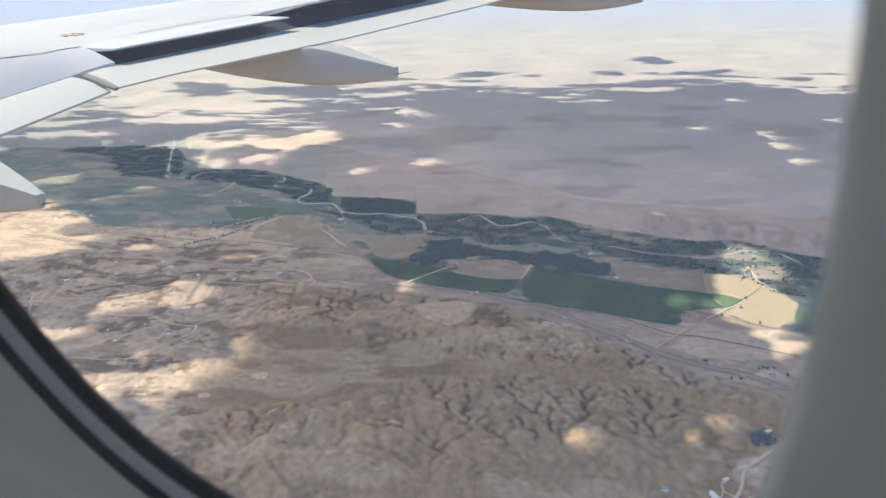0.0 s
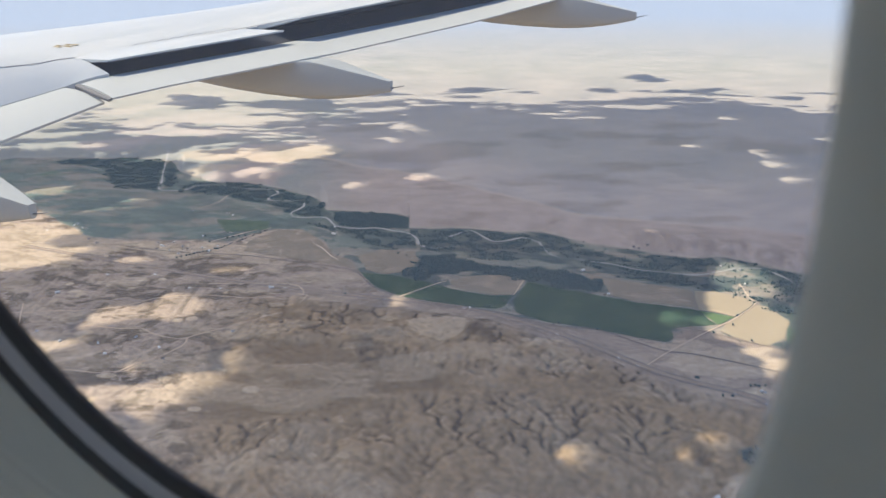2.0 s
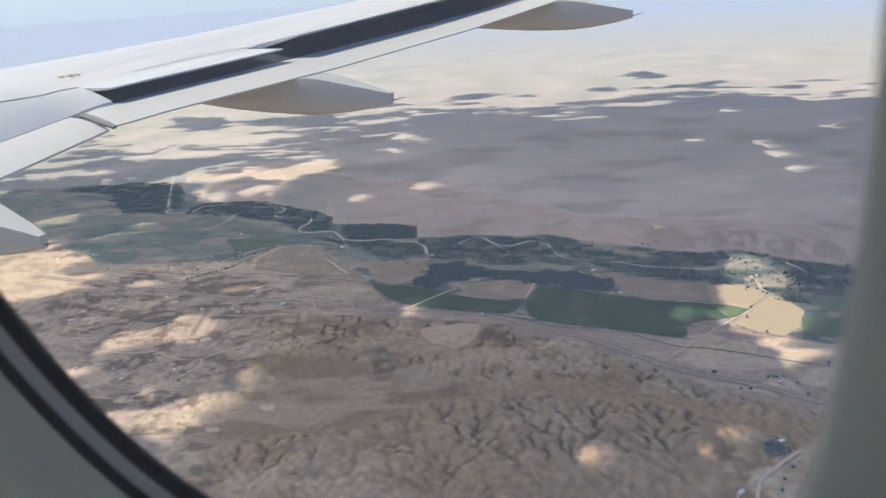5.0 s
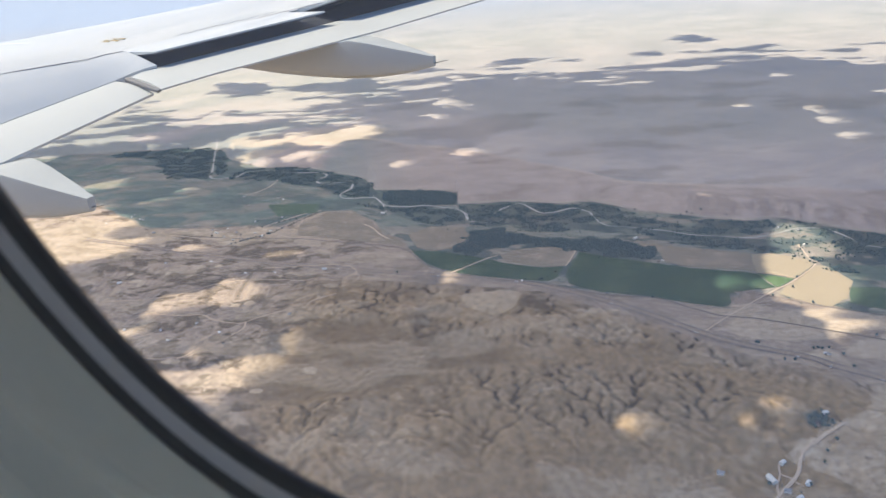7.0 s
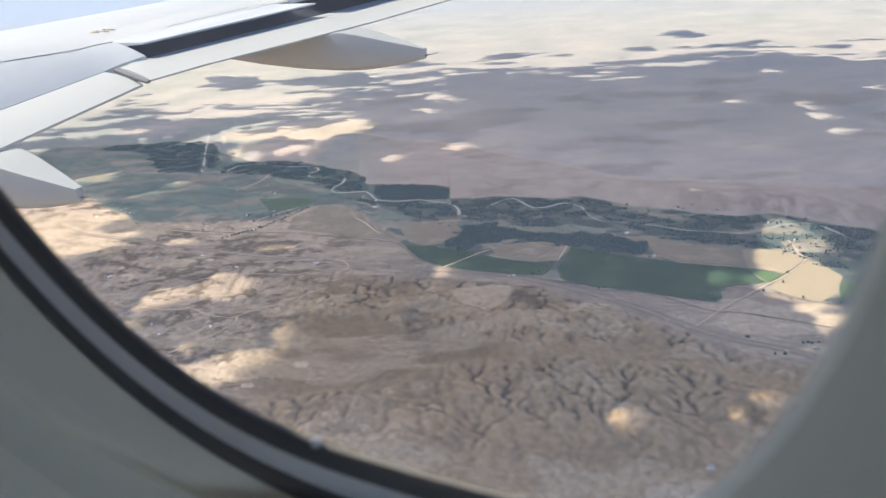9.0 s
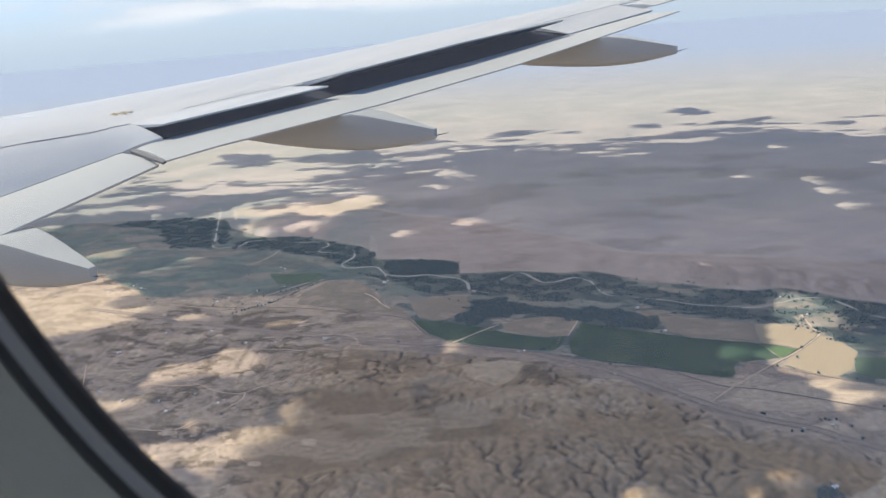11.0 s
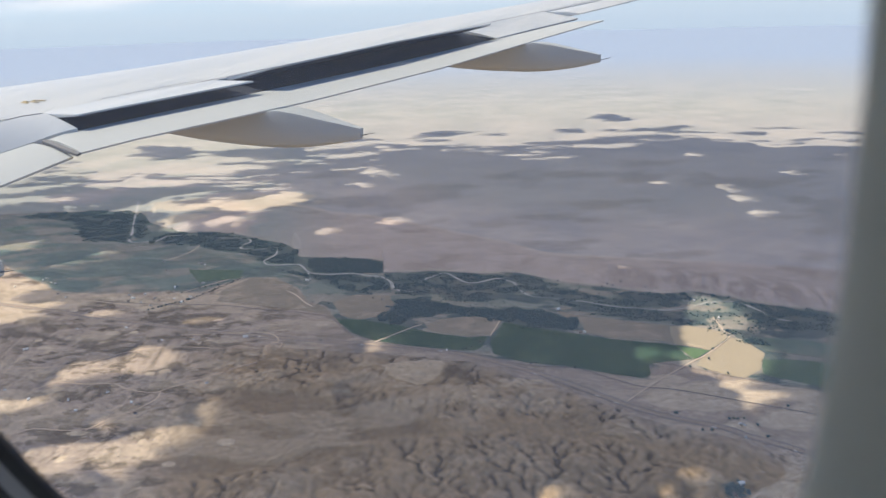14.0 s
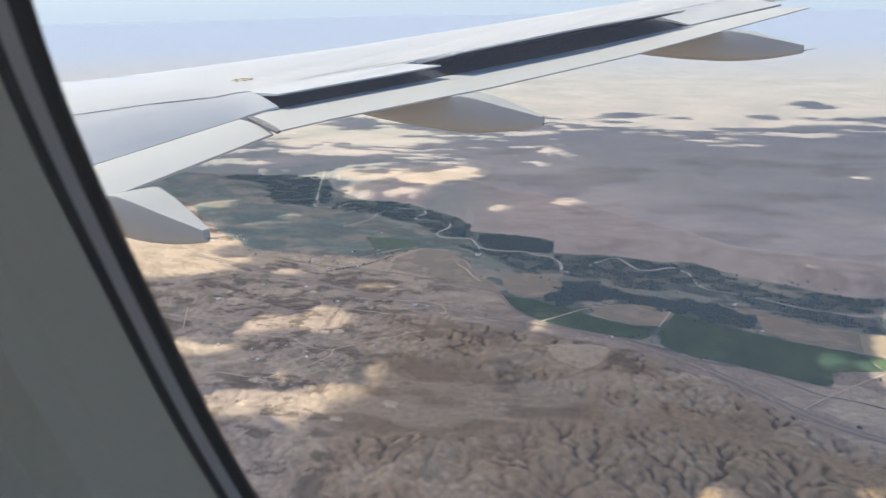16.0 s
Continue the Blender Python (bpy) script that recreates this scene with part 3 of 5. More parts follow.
    for name, values in (("valley", valley), ("plain", plain), ("far", far), ("sand", sand), ("rim", rim), ("gully", gully), ("wood", wood), ("sage", hazy_green), ("crest", crest), ("dusky", dusky), ("slope", slope), ("plot", plot)):
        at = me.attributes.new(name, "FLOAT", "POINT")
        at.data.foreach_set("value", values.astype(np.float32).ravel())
    ob = new("ground", me)
    return tagged(ob, "dry brown sagebrush land with eroded gullies reaching the horizon", "ground", kind="structure")


PLOTS = random.Random(31)
# outlines of bare pale soil, and its strength
BARE = [([(34, 127.8), (45, 128.1), (50.7, 121), (52.4, 113.8), (33.3, 111.2), (28.5, 116.9)], 0.6), ([(89.6, 160.2), (104.6, 156.7), (127.3, 148.9), (133.8, 142), (117.7, 108.3), (63.3, 110.2), (70.1, 123.4), (62.8, 132.3), (72.4, 144.1), (82.9, 149)], 0.7), ([(79.2, 174.7), (81.6, 177.9), (84.3, 179.4), (87.4, 178.4), (89.9, 174.6), (89.4, 169.1), (91.1, 165.7), (86.9, 168), (85.8, 171.7), (81.1, 173.3)], 0.8), ([(77.3, 146.6), (73, 144.9), (65.2, 140.1), (60.7, 135.6), (60.9, 133.4), (67.3, 136.9), (74.7, 142.2)], 0.9), ([(-120.9, 302), (-111.5, 306), (-98.8, 306), (-89.7, 299.5), (-83.2, 295.4), (-88.4, 290.1), (-100.9, 293.7)], 0.55)]
BARE += [([(-98.8, 292.2), (-94.8, 299.2), (-87.6, 295.4), (-81.6, 299.6), (-74.7, 298.4), (-76.8, 286.0), (-84.8, 283.6), (-92.8, 286.2)], 0.85)]
# patches at (-160, 300) and (-85, 450) brighten the colour under sunlit cloud gaps
SANDS = [(14, 117, 15, 7, 0.2), (-108, 420, 15, 8, 0.5), (-85, 297, 22, 6, 0.4), (-45, 217, 14, 6, 0.3), (-160, 300, 50, 30, 0.45), (-85, 450, 45, 22, 0.5),
         (90, 193, 24, 9, 0.6), (112, 178, 22, 8, 0.55), (74, 203, 8, 3.5, 0.4), (36, 204, 8, 3, 0.45), (-57, 290, 20, 8, 0.35), (-30, 262, 14, 6, 0.3), (-110, 205, 26, 14, 0.35)]
for _ in range(70):  # bare plots round the scattered farms
    SANDS.append((PLOTS.uniform(-130, -42), PLOTS.choice((PLOTS.uniform(172, 262), PLOTS.uniform(286, 306))), PLOTS.uniform(0.8, 2.6), PLOTS.uniform(0.8, 2.2), PLOTS.uniform(0.4, 0.85)))
build_ground()


# ---- clouds: a broken deck above the flight ----
GAPS_NEAR = [[(-13.0, 236.7), (-11.4, 243.0), (-6.8, 245.2), (-3.5, 243.7), (-5.9, 239.3), (-9.4, 233.4)],
    [(-223, 324), (-211, 341), (-195.9, 347), (-190.1, 358), (-170.3, 353), (-159.4, 344), (-159.8, 333), (-149.3, 333), (-135.4, 318), (-144, 315), (-147.8, 306), (-139.1, 298.6), (-126.3, 299.5), (-129, 292.4), (-133.2, 278.5), (-147.8, 274.9), (-162.9, 272.8), (-172.8, 268.1), (-177.5, 257.2), (-191.7, 274.4), (-208, 299.1)],
    [(-114.4, 284.9), (-107.1, 287.3), (-99.8, 284.3), (-107.3, 281.4)],
    [(-75.7, 271.6), (-70.2, 274.2), (-60.7, 272.6), (-65.1, 269.4)]]
GAPS_NEAR += [[(-126, 213.2), (-120.4, 219.4), (-117.3, 217.1), (-114.2, 214.2), (-107.9, 213.3), (-99.2, 218), (-97.9, 214.1), (-101, 209.4), (-112, 207), (-122.5, 203.2), (-127.1, 196), (-128.5, 190.7), (-134, 195.3), (-129.8, 206.8)],
    [(-103.3, 233.5), (-102.6, 237.7), (-98.5, 238.9), (-96.4, 234.2), (-98.2, 230.2)],
    [(-103.1, 224.8), (-97.5, 235.7), (-88.5, 240.2), (-84.6, 247.4), (-74.4, 245.9), (-67.4, 238.2), (-68.4, 231.1), (-75.6, 226.5), (-83.7, 229.8), (-92.4, 225.7), (-99.7, 223.8)]]
GAPS_NEAR += [[(-55.5, 204.7), (-52.2, 201.6), (-51.6, 196.8), (-52.8, 189.3), (-57, 187.9), (-60.1, 183.5), (-59.7, 178.4), (-63.4, 175.7), (-65.5, 170.6), (-70, 171.9), (-75.1, 179.5), (-72.3, 184.3), (-65.5, 186.5), (-61.9, 186.7), (-59.4, 191.9), (-55.3, 194), (-56.4, 200.7)],
    [(-112.7, 172), (-98.9, 179.6), (-95.4, 186.2), (-82.6, 186.7), (-75, 186.3), (-68, 192.1), (-59, 190.2), (-55.4, 195.2), (-54, 207.5), (-50.9, 205.7), (-50.3, 195.7), (-52.7, 188.5), (-58.6, 181.5), (-69.1, 178.4), (-78.2, 174.4), (-110.2, 168.3)],
    [(-80.4, 197.6), (-79.5, 200.8), (-75.5, 196.4), (-76.1, 193.2)],
    [(-13.3, 231.8), (-11.2, 236.4), (-4, 244.8), (-6.4, 235.7), (-11.1, 229.7)]]
GAPS_NEAR += [[(27.1, 151.5), (28.9, 152.9), (32.6, 153), (33.7, 149.3), (32.6, 146.6), (29.7, 144.4), (28, 146.2), (31, 148.1), (30.2, 150.3), (27.9, 149.7)],
    [(52.8, 147.7), (55, 149.4), (58.2, 149.1), (55.9, 146.1), (53, 145.1)],
    [(59.4, 153.7), (62.2, 155.3), (65, 153.6), (61.3, 150.3)],
    [(107.6, 268.9), (114.1, 265.3), (119.9, 258.5), (113.9, 239.3), (108.8, 234.3), (111.2, 217.8), (104.4, 205.1), (91.4, 194.6), (87.8, 198.9), (89.4, 204.2), (82.3, 210.5), (80.8, 218.4), (86.4, 224.8), (87.4, 232.8), (87.4, 240), (96.1, 246.2), (94.7, 252.8), (102, 261.6)],
    [(90, 198.6), (94.3, 194.5), (101.7, 191.2), (94.4, 187.8), (88.3, 183.8), (88.8, 190.2)]]
GAPS_NEAR += [[(69, 223), (73.2, 226.8), (77.8, 226.5), (81.1, 221.3), (75.5, 219.5), (71.5, 218.4)]]
GAPS_FAR = [[(-124.1, 426), (-112.8, 424), (-102.2, 409), (-96.7, 390), (-105.6, 392), (-115.9, 406)],
    [(-96.7, 411), (-88, 420), (-75.7, 428), (-84.8, 437), (-91.8, 441), (-75.2, 458), (-57.1, 471), (-42.4, 461), (-45.1, 446), (-62.8, 435), (-68.6, 417), (-76.1, 402), (-91, 404)],
    [(-136, 467), (-119, 480), (-102.9, 488), (-104.1, 473), (-119.1, 465), (-128.5, 456)],
    [(-122.5, 439), (-109.6, 451), (-92.1, 452), (-101.2, 441), (-112, 433)],
    [(-35.7, 372), (-31.9, 384), (-25.5, 383), (-26.6, 371)],
    [(-6.5, 397), (1.4, 400), (9.9, 396), (7.3, 388), (-1.5, 389)],
    [(-20.3, 527), (-7.4, 538), (1.7, 520), (-9.2, 512)]]
GAPS_FAR += [[(114.2, 332), (117.4, 337), (120.6, 333), (117, 330)],
    [(173.7, 374), (183.6, 384), (185.1, 376), (179.9, 369)],
    [(187, 442), (191.8, 432), (190, 407), (182.5, 406), (181.7, 421)],
    [(239, 473), (249, 473), (245, 462)],
    [(153.1, 459), (159.5, 462), (160, 454)],
    [(87.8, 301), (91.5, 303), (91.9, 298.9)],
    [(-188.8, 528), (-167.3, 530), (-139.5, 508), (-160.9, 508)],
    [(-191.6, 388), (-170.5, 399), (-172.4, 382), (-183.9, 377)],
    [(-153.9, 348), (-138.5, 356), (-132, 368), (-139.1, 350)]]
SHADES = [[(-194.5, 634), (-195.4, 680), (-170.4, 673), (-146.4, 643), (-147.5, 611), (-174.1, 615)],
          [(-133.3, 625), (-110.7, 649), (-75.2, 652), (-41.8, 618), (-70.3, 603), (-103.1, 598)],
          [(199, 760), (222, 788), (237, 758), (217, 742)],
          [(150.6, 676), (165.4, 693), (171.2, 673), (160.2, 662)],
          [(37.6, 688), (50.5, 710), (59.6, 692), (52.8, 679)],
          [(-45.2, 681), (-31.6, 694), (-12.3, 671), (-30.5, 663)]]
EDGE_X = [-900, -378, -278, -259, -242, -243, -206, -173.7, -141.8, -140.4, -113.7, -92.3, -72.6, -53.1, -27.2, 4.9, 34.9, 68.6, 92.9, 122.1, 177.5, 221, 239, 273, 316, 400, 900]
EDGE_Y = [430, 487, 498, 502, 530, 560, 557, 539, 541, 560, 564, 581, 586, 598, 566, 601, 616, 614, 635, 606, 626, 641, 643, 600, 590, 576, 540]


def overcast(x, y):
    """Above zero where the land lies in a cloud's shade."""
    streaky = fractal(x * 0.75 - y * 0.3, y * 1.2 + x * 0.15, 7, 105, 5, 0.65) - 0.5
    flecks = fractal(x - y * 0.2, y * 1.2, 3, 107, 4, 0.65) - 0.5
    bands = fractal(x * 0.55 + y * 0.1, y * 1.1, 22, 113, 6, 0.66) - 0.5
    s = (np.interp(x, EDGE_X, EDGE_Y) - y) / 16 + 26.0 * bands + 10.0 * streaky
    s = np.minimum(s, 2)
    west = smooth(-20, -90, x) * smooth(400, 450, y) * smooth(640, 580, y)
    s = s - west * 4.2 * smooth(0.565, 0.6, fractal(x * 0.5 + y * 0.15, y * 1.2, 20, 121, 6, 0.66))
    for shape in GAPS_NEAR:
        s = np.minimum(s, -0.9 * (in_shape(x, y, shape) + 1.2) + 3.4 * streaky + 2.6 * flecks)
    for shape in GAPS_FAR:
        s = np.minimum(s, -0.5 * in_shape(x, y, shape) + 10.0 * bands + 9.0 * streaky - 0.2)
    for shape in SHADES:
        s = np.maximum(s, 0.2 * in_shape(x, y, shape) + 15.0 * bands + 8.0 * streaky)
    return s


DECK = 250.0


def build_deck():
    off = (SUN.x / SUN.z * DECK, SUN.y / SUN.z * DECK)

    def sheet(x0, x1, y0, y1, cell, skip=None):
        xs, ys = np.arange(x0, x1 + cell, cell), np.arange(y0, y1 + cell, cell)
        x, y = np.meshgrid(xs, ys)
        s = overcast(x, y)
        centre_x, centre_y = x[:-1, :-1] + cell / 2, y[:-1, :-1] + cell / 2
        keep = (s[:-1, :-1] + s[1:, :-1] + s[:-1, 1:] + s[1:, 1:]) > -3.6
        if skip:
            keep &= ~((centre_x > skip[0]) & (centre_x < skip[1]) & (centre_y > skip[2]) & (centre_y < skip[3]))
        puff = 6 * np.clip(s, 0, 1.5) * (0.4 + fractal(x, y, 25, 131, 4))
        wx, wy = x + off[0], y + off[1]
        top = np.stack([wx, wy, DECK + puff], -1).reshape(-1, 3)
        k = len(xs)
        i, j = np.nonzero(keep)
        up = np.stack([i * k + j, i * k + j + 1, (i + 1) * k + j + 1, (i + 1) * k + j], -1)
        thick = 0.915 - 0.07 * smooth(-5, -70, x) * smooth(420, 330, y) + 0.03 * smooth(-10, 30, x) * smooth(260, 220, y)
        thick = (thick + 0.05 * (fractal(x, y, 30, 137, 4) - 0.5)) * (0.12 + 0.88 * smooth(-0.9, 0.45, s))
        return top, up, thick.ravel()

    a, qa, ta = sheet(-420, 420, 75, 340, 1.4)
    b, qb, tb = sheet(-300, 320, 340, 640, 2.5)
    c, qc, tc = sheet(-700, 900, 340, 1250, 5.0, (-300, 320, 340, 640))
    verts, quads = np.concatenate([a, b, c]), np.concatenate([qa, qb + len(a), qc + len(a) + len(b)])
    me = from_arrays("cloud_deck", verts, quads, CLOUD)
    at = me.attributes.new("thickness", "FLOAT", "POINT")
    at.data.foreach_set("value", np.concatenate([ta, tb, tc]).astype(np.float32))
    return tagged(new("cloud_deck", me), "broken white cloud layer high above the land", "cloud", kind="stuff")


build_deck()


# ---- helpers for things ----
def part(name, bm, mat, parent, label="", smooth_shade=False):
    me = bpy.data.meshes.new(name)
    bm.normal_update()
    if smooth_shade:
        for e in bm.edges:
            e.smooth = len(e.link_faces) == 2 and e.calc_face_angle(0) < 0.5
    bm.to_mesh(me)
    bm.free()
    me.materials.append(mat)
    for p in me.polygons:
        p.use_smooth = smooth_shade
    ob = new(name, me)
    ob.parent = parent
    return tagged(ob, label) if label else ob


def loft(rings, close=True, cap=True, bm=None):
    """A skin over rings of equally many points."""
    bm = bm or bmesh.new()
    rows = [[bm.verts.new(p) for p in ring] for ring in rings]
    n = len(rows[0])
    for a, b in zip(rows, rows[1:]):
        for i in range(n if close else n - 1):
            j = (i + 1) % n
            bm.faces.new((a[i], a[j], b[j], b[i]))
    if cap:
        bm.faces.new(rows[0][::-1])
        bm.faces.new(rows[-1])
    bmesh.ops.recalc_face_normals(bm, faces=bm.faces)
    return bm


def box(bm, x0, x1, y0, y1, z0, z1):
    v = [bm.verts.new((x, y, z)) for x in (x0, x1) for y in (y0, y1) for z in (z0, z1)]
    for f in ((0, 1, 3, 2), (4, 6, 7, 5), (0, 4, 5, 1), (2, 3, 7, 6), (0, 2, 6, 4), (1, 5, 7, 3)):
        bm.faces.new([v[i] for i in f])
    return bm


# ---- the aircraft: x outboard, y forward, z up from the seat's eye ----
AIR = pose(0, 0, ALT, 0, 0, 59.44)


def lerp(xs, ys, x):
    return float(np.interp(x, xs, ys))


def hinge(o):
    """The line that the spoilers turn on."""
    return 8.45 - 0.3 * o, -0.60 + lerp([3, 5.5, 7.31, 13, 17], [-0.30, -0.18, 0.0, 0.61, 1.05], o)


def rear_edge(o):
    """Where the fixed upper skin ends: inboard it runs on to the flap, outboard to the spoilers."""
    if o > 5.195:
        return hinge(o)
    k = min(1, max(0, (o - 4.85) / 0.34))
    return 6.5 - 0.21 * k, (-0.99 + 0.128 * (o - 4.85)) * (1 - k) - 0.895 * k


def wing_section(o):
    rf, rz = rear_edge(o)
    hf, hz = hinge(o)
    chord = lerp([0, 5, 17], [5.2, 3.9, 1.5], o)
    rise = lerp([0, 3, 5, 8, 17], [0.2, 0.15, 0.11, 0.035, 0.015], o)
    thick = lerp([0, 5, 17], [0.75, 0.5, 0.18], o)
    top = []
    for s in (0, 0.03, 0.06, 0.1, 0.18, 0.28, 0.4, 0.52, 0.64, 0.76, 0.86, 0.94, 0.985, 1.0):
        f = rf + (hf + chord - rf) * s
        up = rise * (1 - ((s - 0.4) / 0.4) ** 2) if s < 0.4 else rise - (thick * 0.55 + rise) * ((s - 0.4) / 0.6) ** 2.2
        base = rz + (hz - rz) * math.sin(math.pi / 2 * min(1, s * (hf + chord - rf) / max(0.05, hf - rf)))
        top.append((o, f, base + up))
    nose_z = top[-1][2]
    low = []
    for s in (0.97, 0.85, 0.65, 0.4, 0.15, 0.0):
        f = rf + (hf + chord - rf) * s
        low.append((o, f, min(nose_z, rz - 0.12) - thick * 0.42 * math.sin(math.pi * min(1, s + 0.12)) if s > 0 else rz - 0.14))
    return top + low


wing = new("airliner_wing")
wing.matrix_world = AIR
tagged(wing, "pale grey airliner wing with raised spoilers and lowered flaps", "aircraft wing")
stations = [0.2, 1, 1.5, 2, 2.5, 3, 3.4, 3.8, 4.15, 4.5, 4.68, 4.85, 5.0, 5.1, 5.19, 5.2, 5.6, 6, 6.5, 7, 8, 9, 10, 11, 12, 13, 14, 15, 16, 16.8, 17.2]
part("wing_skin", loft([wing_section(o) for o in stations]), WING_PAINT, wing, smooth_shade=True)


def panel(name, line_front, line_rear, thick_front, thick_rear, mat, label="", parent=wing, n=8):
    """A tapered panel between a front and a rear edge, each a run of points."""
    def along(line, k):
        p = np.array(line, dtype=float).reshape(-1, 3)
        at = k * (len(p) - 1)
        return [float(np.interp(at, range(len(p)), p[:, j])) for j in range(3)]

    rings = []
    for i in range(n + 1):
        a, b = along(line_front, i / n), along(line_rear, i / n)
        ring = []
        for s in (0, 0.3, 0.6, 0.85, 1.0):
            bulge = 0.02 * math.sin(math.pi * s) * (thick_front > 0.06)
            ring.append([a[j] * (1 - s) + b[j] * s for j in range(3)])
            ring[-1][2] += bulge
        for s in (1.0, 0.6, 0.0):
            p = [a[j] * (1 - s) + b[j] * s for j in range(3)]
            p[2] -= thick_front * (1 - s) + thick_rear * s
            ring.append(p)
        rings.append(ring)
    return part(name, loft(rings), mat, parent, label, True)


# spoilers: the first barely lifted, the next two well up, the last shut
def spoiler(o0, o1, lift0, lift1, label):
    f0, z0 = hinge(o0)
    f1, z1 = hinge(o1)
    p = panel("spoiler", (o0, f0, z0 + 0.012, o1, f1, z1 + 0.012), (o0, f0 - 0.6, z0 + lift0, o1, f1 - 0.6, z1 + lift1), 0.05, 0.015, WING_PAINT, label)
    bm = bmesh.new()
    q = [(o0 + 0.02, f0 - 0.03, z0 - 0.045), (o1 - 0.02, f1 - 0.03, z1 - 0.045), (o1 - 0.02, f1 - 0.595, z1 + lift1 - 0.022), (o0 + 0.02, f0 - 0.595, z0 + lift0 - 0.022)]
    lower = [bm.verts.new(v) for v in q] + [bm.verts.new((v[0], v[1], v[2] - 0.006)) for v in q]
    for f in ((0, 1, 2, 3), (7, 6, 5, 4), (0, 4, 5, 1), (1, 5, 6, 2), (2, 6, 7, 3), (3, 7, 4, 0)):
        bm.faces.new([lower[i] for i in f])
    part("underside", bm, SPOILER_SHADE, p, "spoiler underside coloured near-black for its shade")
    return p


spoiler(5.2, 7.05, 0.02, 0.01, "slightly lifted white spoiler")
spoiler(7.25, 9.05, 0.11, 0.12, "raised spoiler")
spoiler(9.07, 10.88, 0.12, 0.09, "raised spoiler")
spoiler(11.0, 12.95, -0.12, -0.10, "closed white spoiler")

# the well under the spoilers, its shade put into a near-black colour
well = bmesh.new()


FLAP_O, FLAP_F, FLAP_Z = [4.87, 5.22, 7.05, 9.0, 12.45], [6.42, 6.44, 5.85, 5.25, 4.2], [-1.005, -0.88, -0.765, -0.575, -0.19]


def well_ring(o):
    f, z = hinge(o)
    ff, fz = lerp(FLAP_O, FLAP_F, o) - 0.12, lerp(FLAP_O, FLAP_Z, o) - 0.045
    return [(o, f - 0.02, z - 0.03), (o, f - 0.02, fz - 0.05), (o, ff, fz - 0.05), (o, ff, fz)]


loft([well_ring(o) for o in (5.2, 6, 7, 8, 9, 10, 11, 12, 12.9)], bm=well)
part("spoiler_well", well, SPOILER_SHADE, wing, "flap cove coloured near-black for its shade")

panel("outboard_flap", (4.88, 6.30, -0.955, 5.22, 6.38, -0.925, 7.05, 5.85, -0.765, 9.0, 5.25, -0.575, 12.45, 4.2, -0.19), (4.73, 5.73, -1.02, 5.22, 5.584, -0.965, 7.05, 5.035, -0.815, 9.0, 4.45, -0.605, 12.45, 3.415, -0.135), 0.13, 0.015, FLAP_PAINT, "lowered outboard flap", n=24)
panel("inboard_flap", (0.3, 6.49, -1.578, 4.86, 6.49, -0.993), (0.3, 5.9, -1.80, 4.78, 5.9, -1.07), 0.14, 0.02, FLAP_PAINT, "lowered inboard flap", n=10)
# solid dark strip fills the slit, in place of the shade inside it
panel("flap_gap_strip", (4.86, 6.36, -0.968, 4.885, 6.34, -0.952), (4.712, 5.76, -1.034, 4.733, 5.735, -1.019), 0.03, 0.02, SEAM, "dark strip put in for the shaded gap between the flaps")
panel("aileron", (13.0, 8.44 - 0.3 * 13.0, 0.0, 16.4, 8.44 - 0.3 * 16.4, 0.375), (13.0, 7.85 - 0.3 * 13.0, -0.03, 16.4, 8.0 - 0.3 * 16.4, 0.35), 0.08, 0.015, WING_PAINT, "aileron near the wing tip")


def build_fairing(at):
    stations = [(7.4, 0.10, -1.02, -1.08), (6.8, 0.17, -1.0, -1.15), (6.2, 0.20, -0.99, -1.21), (5.7, 0.21, -0.96, -1.24), (5.3, 0.205, -0.90, -1.25), (5.1, 0.195, -0.865, -1.25),
                (4.85, 0.16, -0.90, -1.235), (4.6, 0.115, -0.955, -1.205), (4.4, 0.075, -0.995, -1.17), (4.25, 0.04, -1.03, -1.135), (4.2, 0.03, -1.04, -1.125)]
    rings = []
    fs = [q[0] for q in stations][::-1]
    for f in np.linspace(7.4, 4.2, 34):
        w, t, b = (float(np.interp(f, fs, [q[k] for q in stations][::-1])) for k in (1, 2, 3))
        c = 6.72
        h = t - b
        side = []
        for x, z in ((1, 0), (0.998, -0.02), (1.0, -0.2), (0.97, -0.45), (0.86, -0.7), (0.62, -0.9), (0.25, -1.0)):
            side.append((x * w, t + z * h))
        top = [(x * w, t + 0.012 + 0.004 * (1 - x * x)) for x in (-0.985, -0.5, 0.0, 0.5, 0.985)]
        rings.append([(c + x, f, z) for x, z in top + side + [(-x, z) for x, z in side[::-1]]])
    ob = part("flap_track_fairing", loft(rings), FAIRING_PAINT, wing, "tapered grey flap track fairing", True)
    ob.location = at
    bm = bmesh.new()
    bmesh.ops.create_cone(bm, segments=6, radius1=0.006, radius2=0.003, depth=0.16, cap_ends=True)
    bm.transform(pose(6.72, 4.13, -1.08, 78, 0, 0))
    part("static_wick", bm, STEEL, ob, "thin dark static discharge wick")


for at in ((0, 0, 0), (4.08, -1.21, 0.475), (-3.42, 0.73, -0.46)):
    build_fairing(at)


def strip(name, pts, width, mat, label, lift=0.012):
    bm = bmesh.new()
    rows = []
    for o, f, z in pts:
        rows.append([(o, f - width / 2, z + lift), (o, f + width / 2, z + lift), (o, f + width / 2, z + lift - 0.003), (o, f - width / 2, z + lift - 0.003)])
    return part(name, loft(rows, bm=bm), mat, wing, label)


def skin_z(o, f):
    """The upper skin's height at a place."""
    sec = wing_section(o)[:14]
    return float(np.interp(f, [p[1] for p in sec], [p[2] for p in sec]))


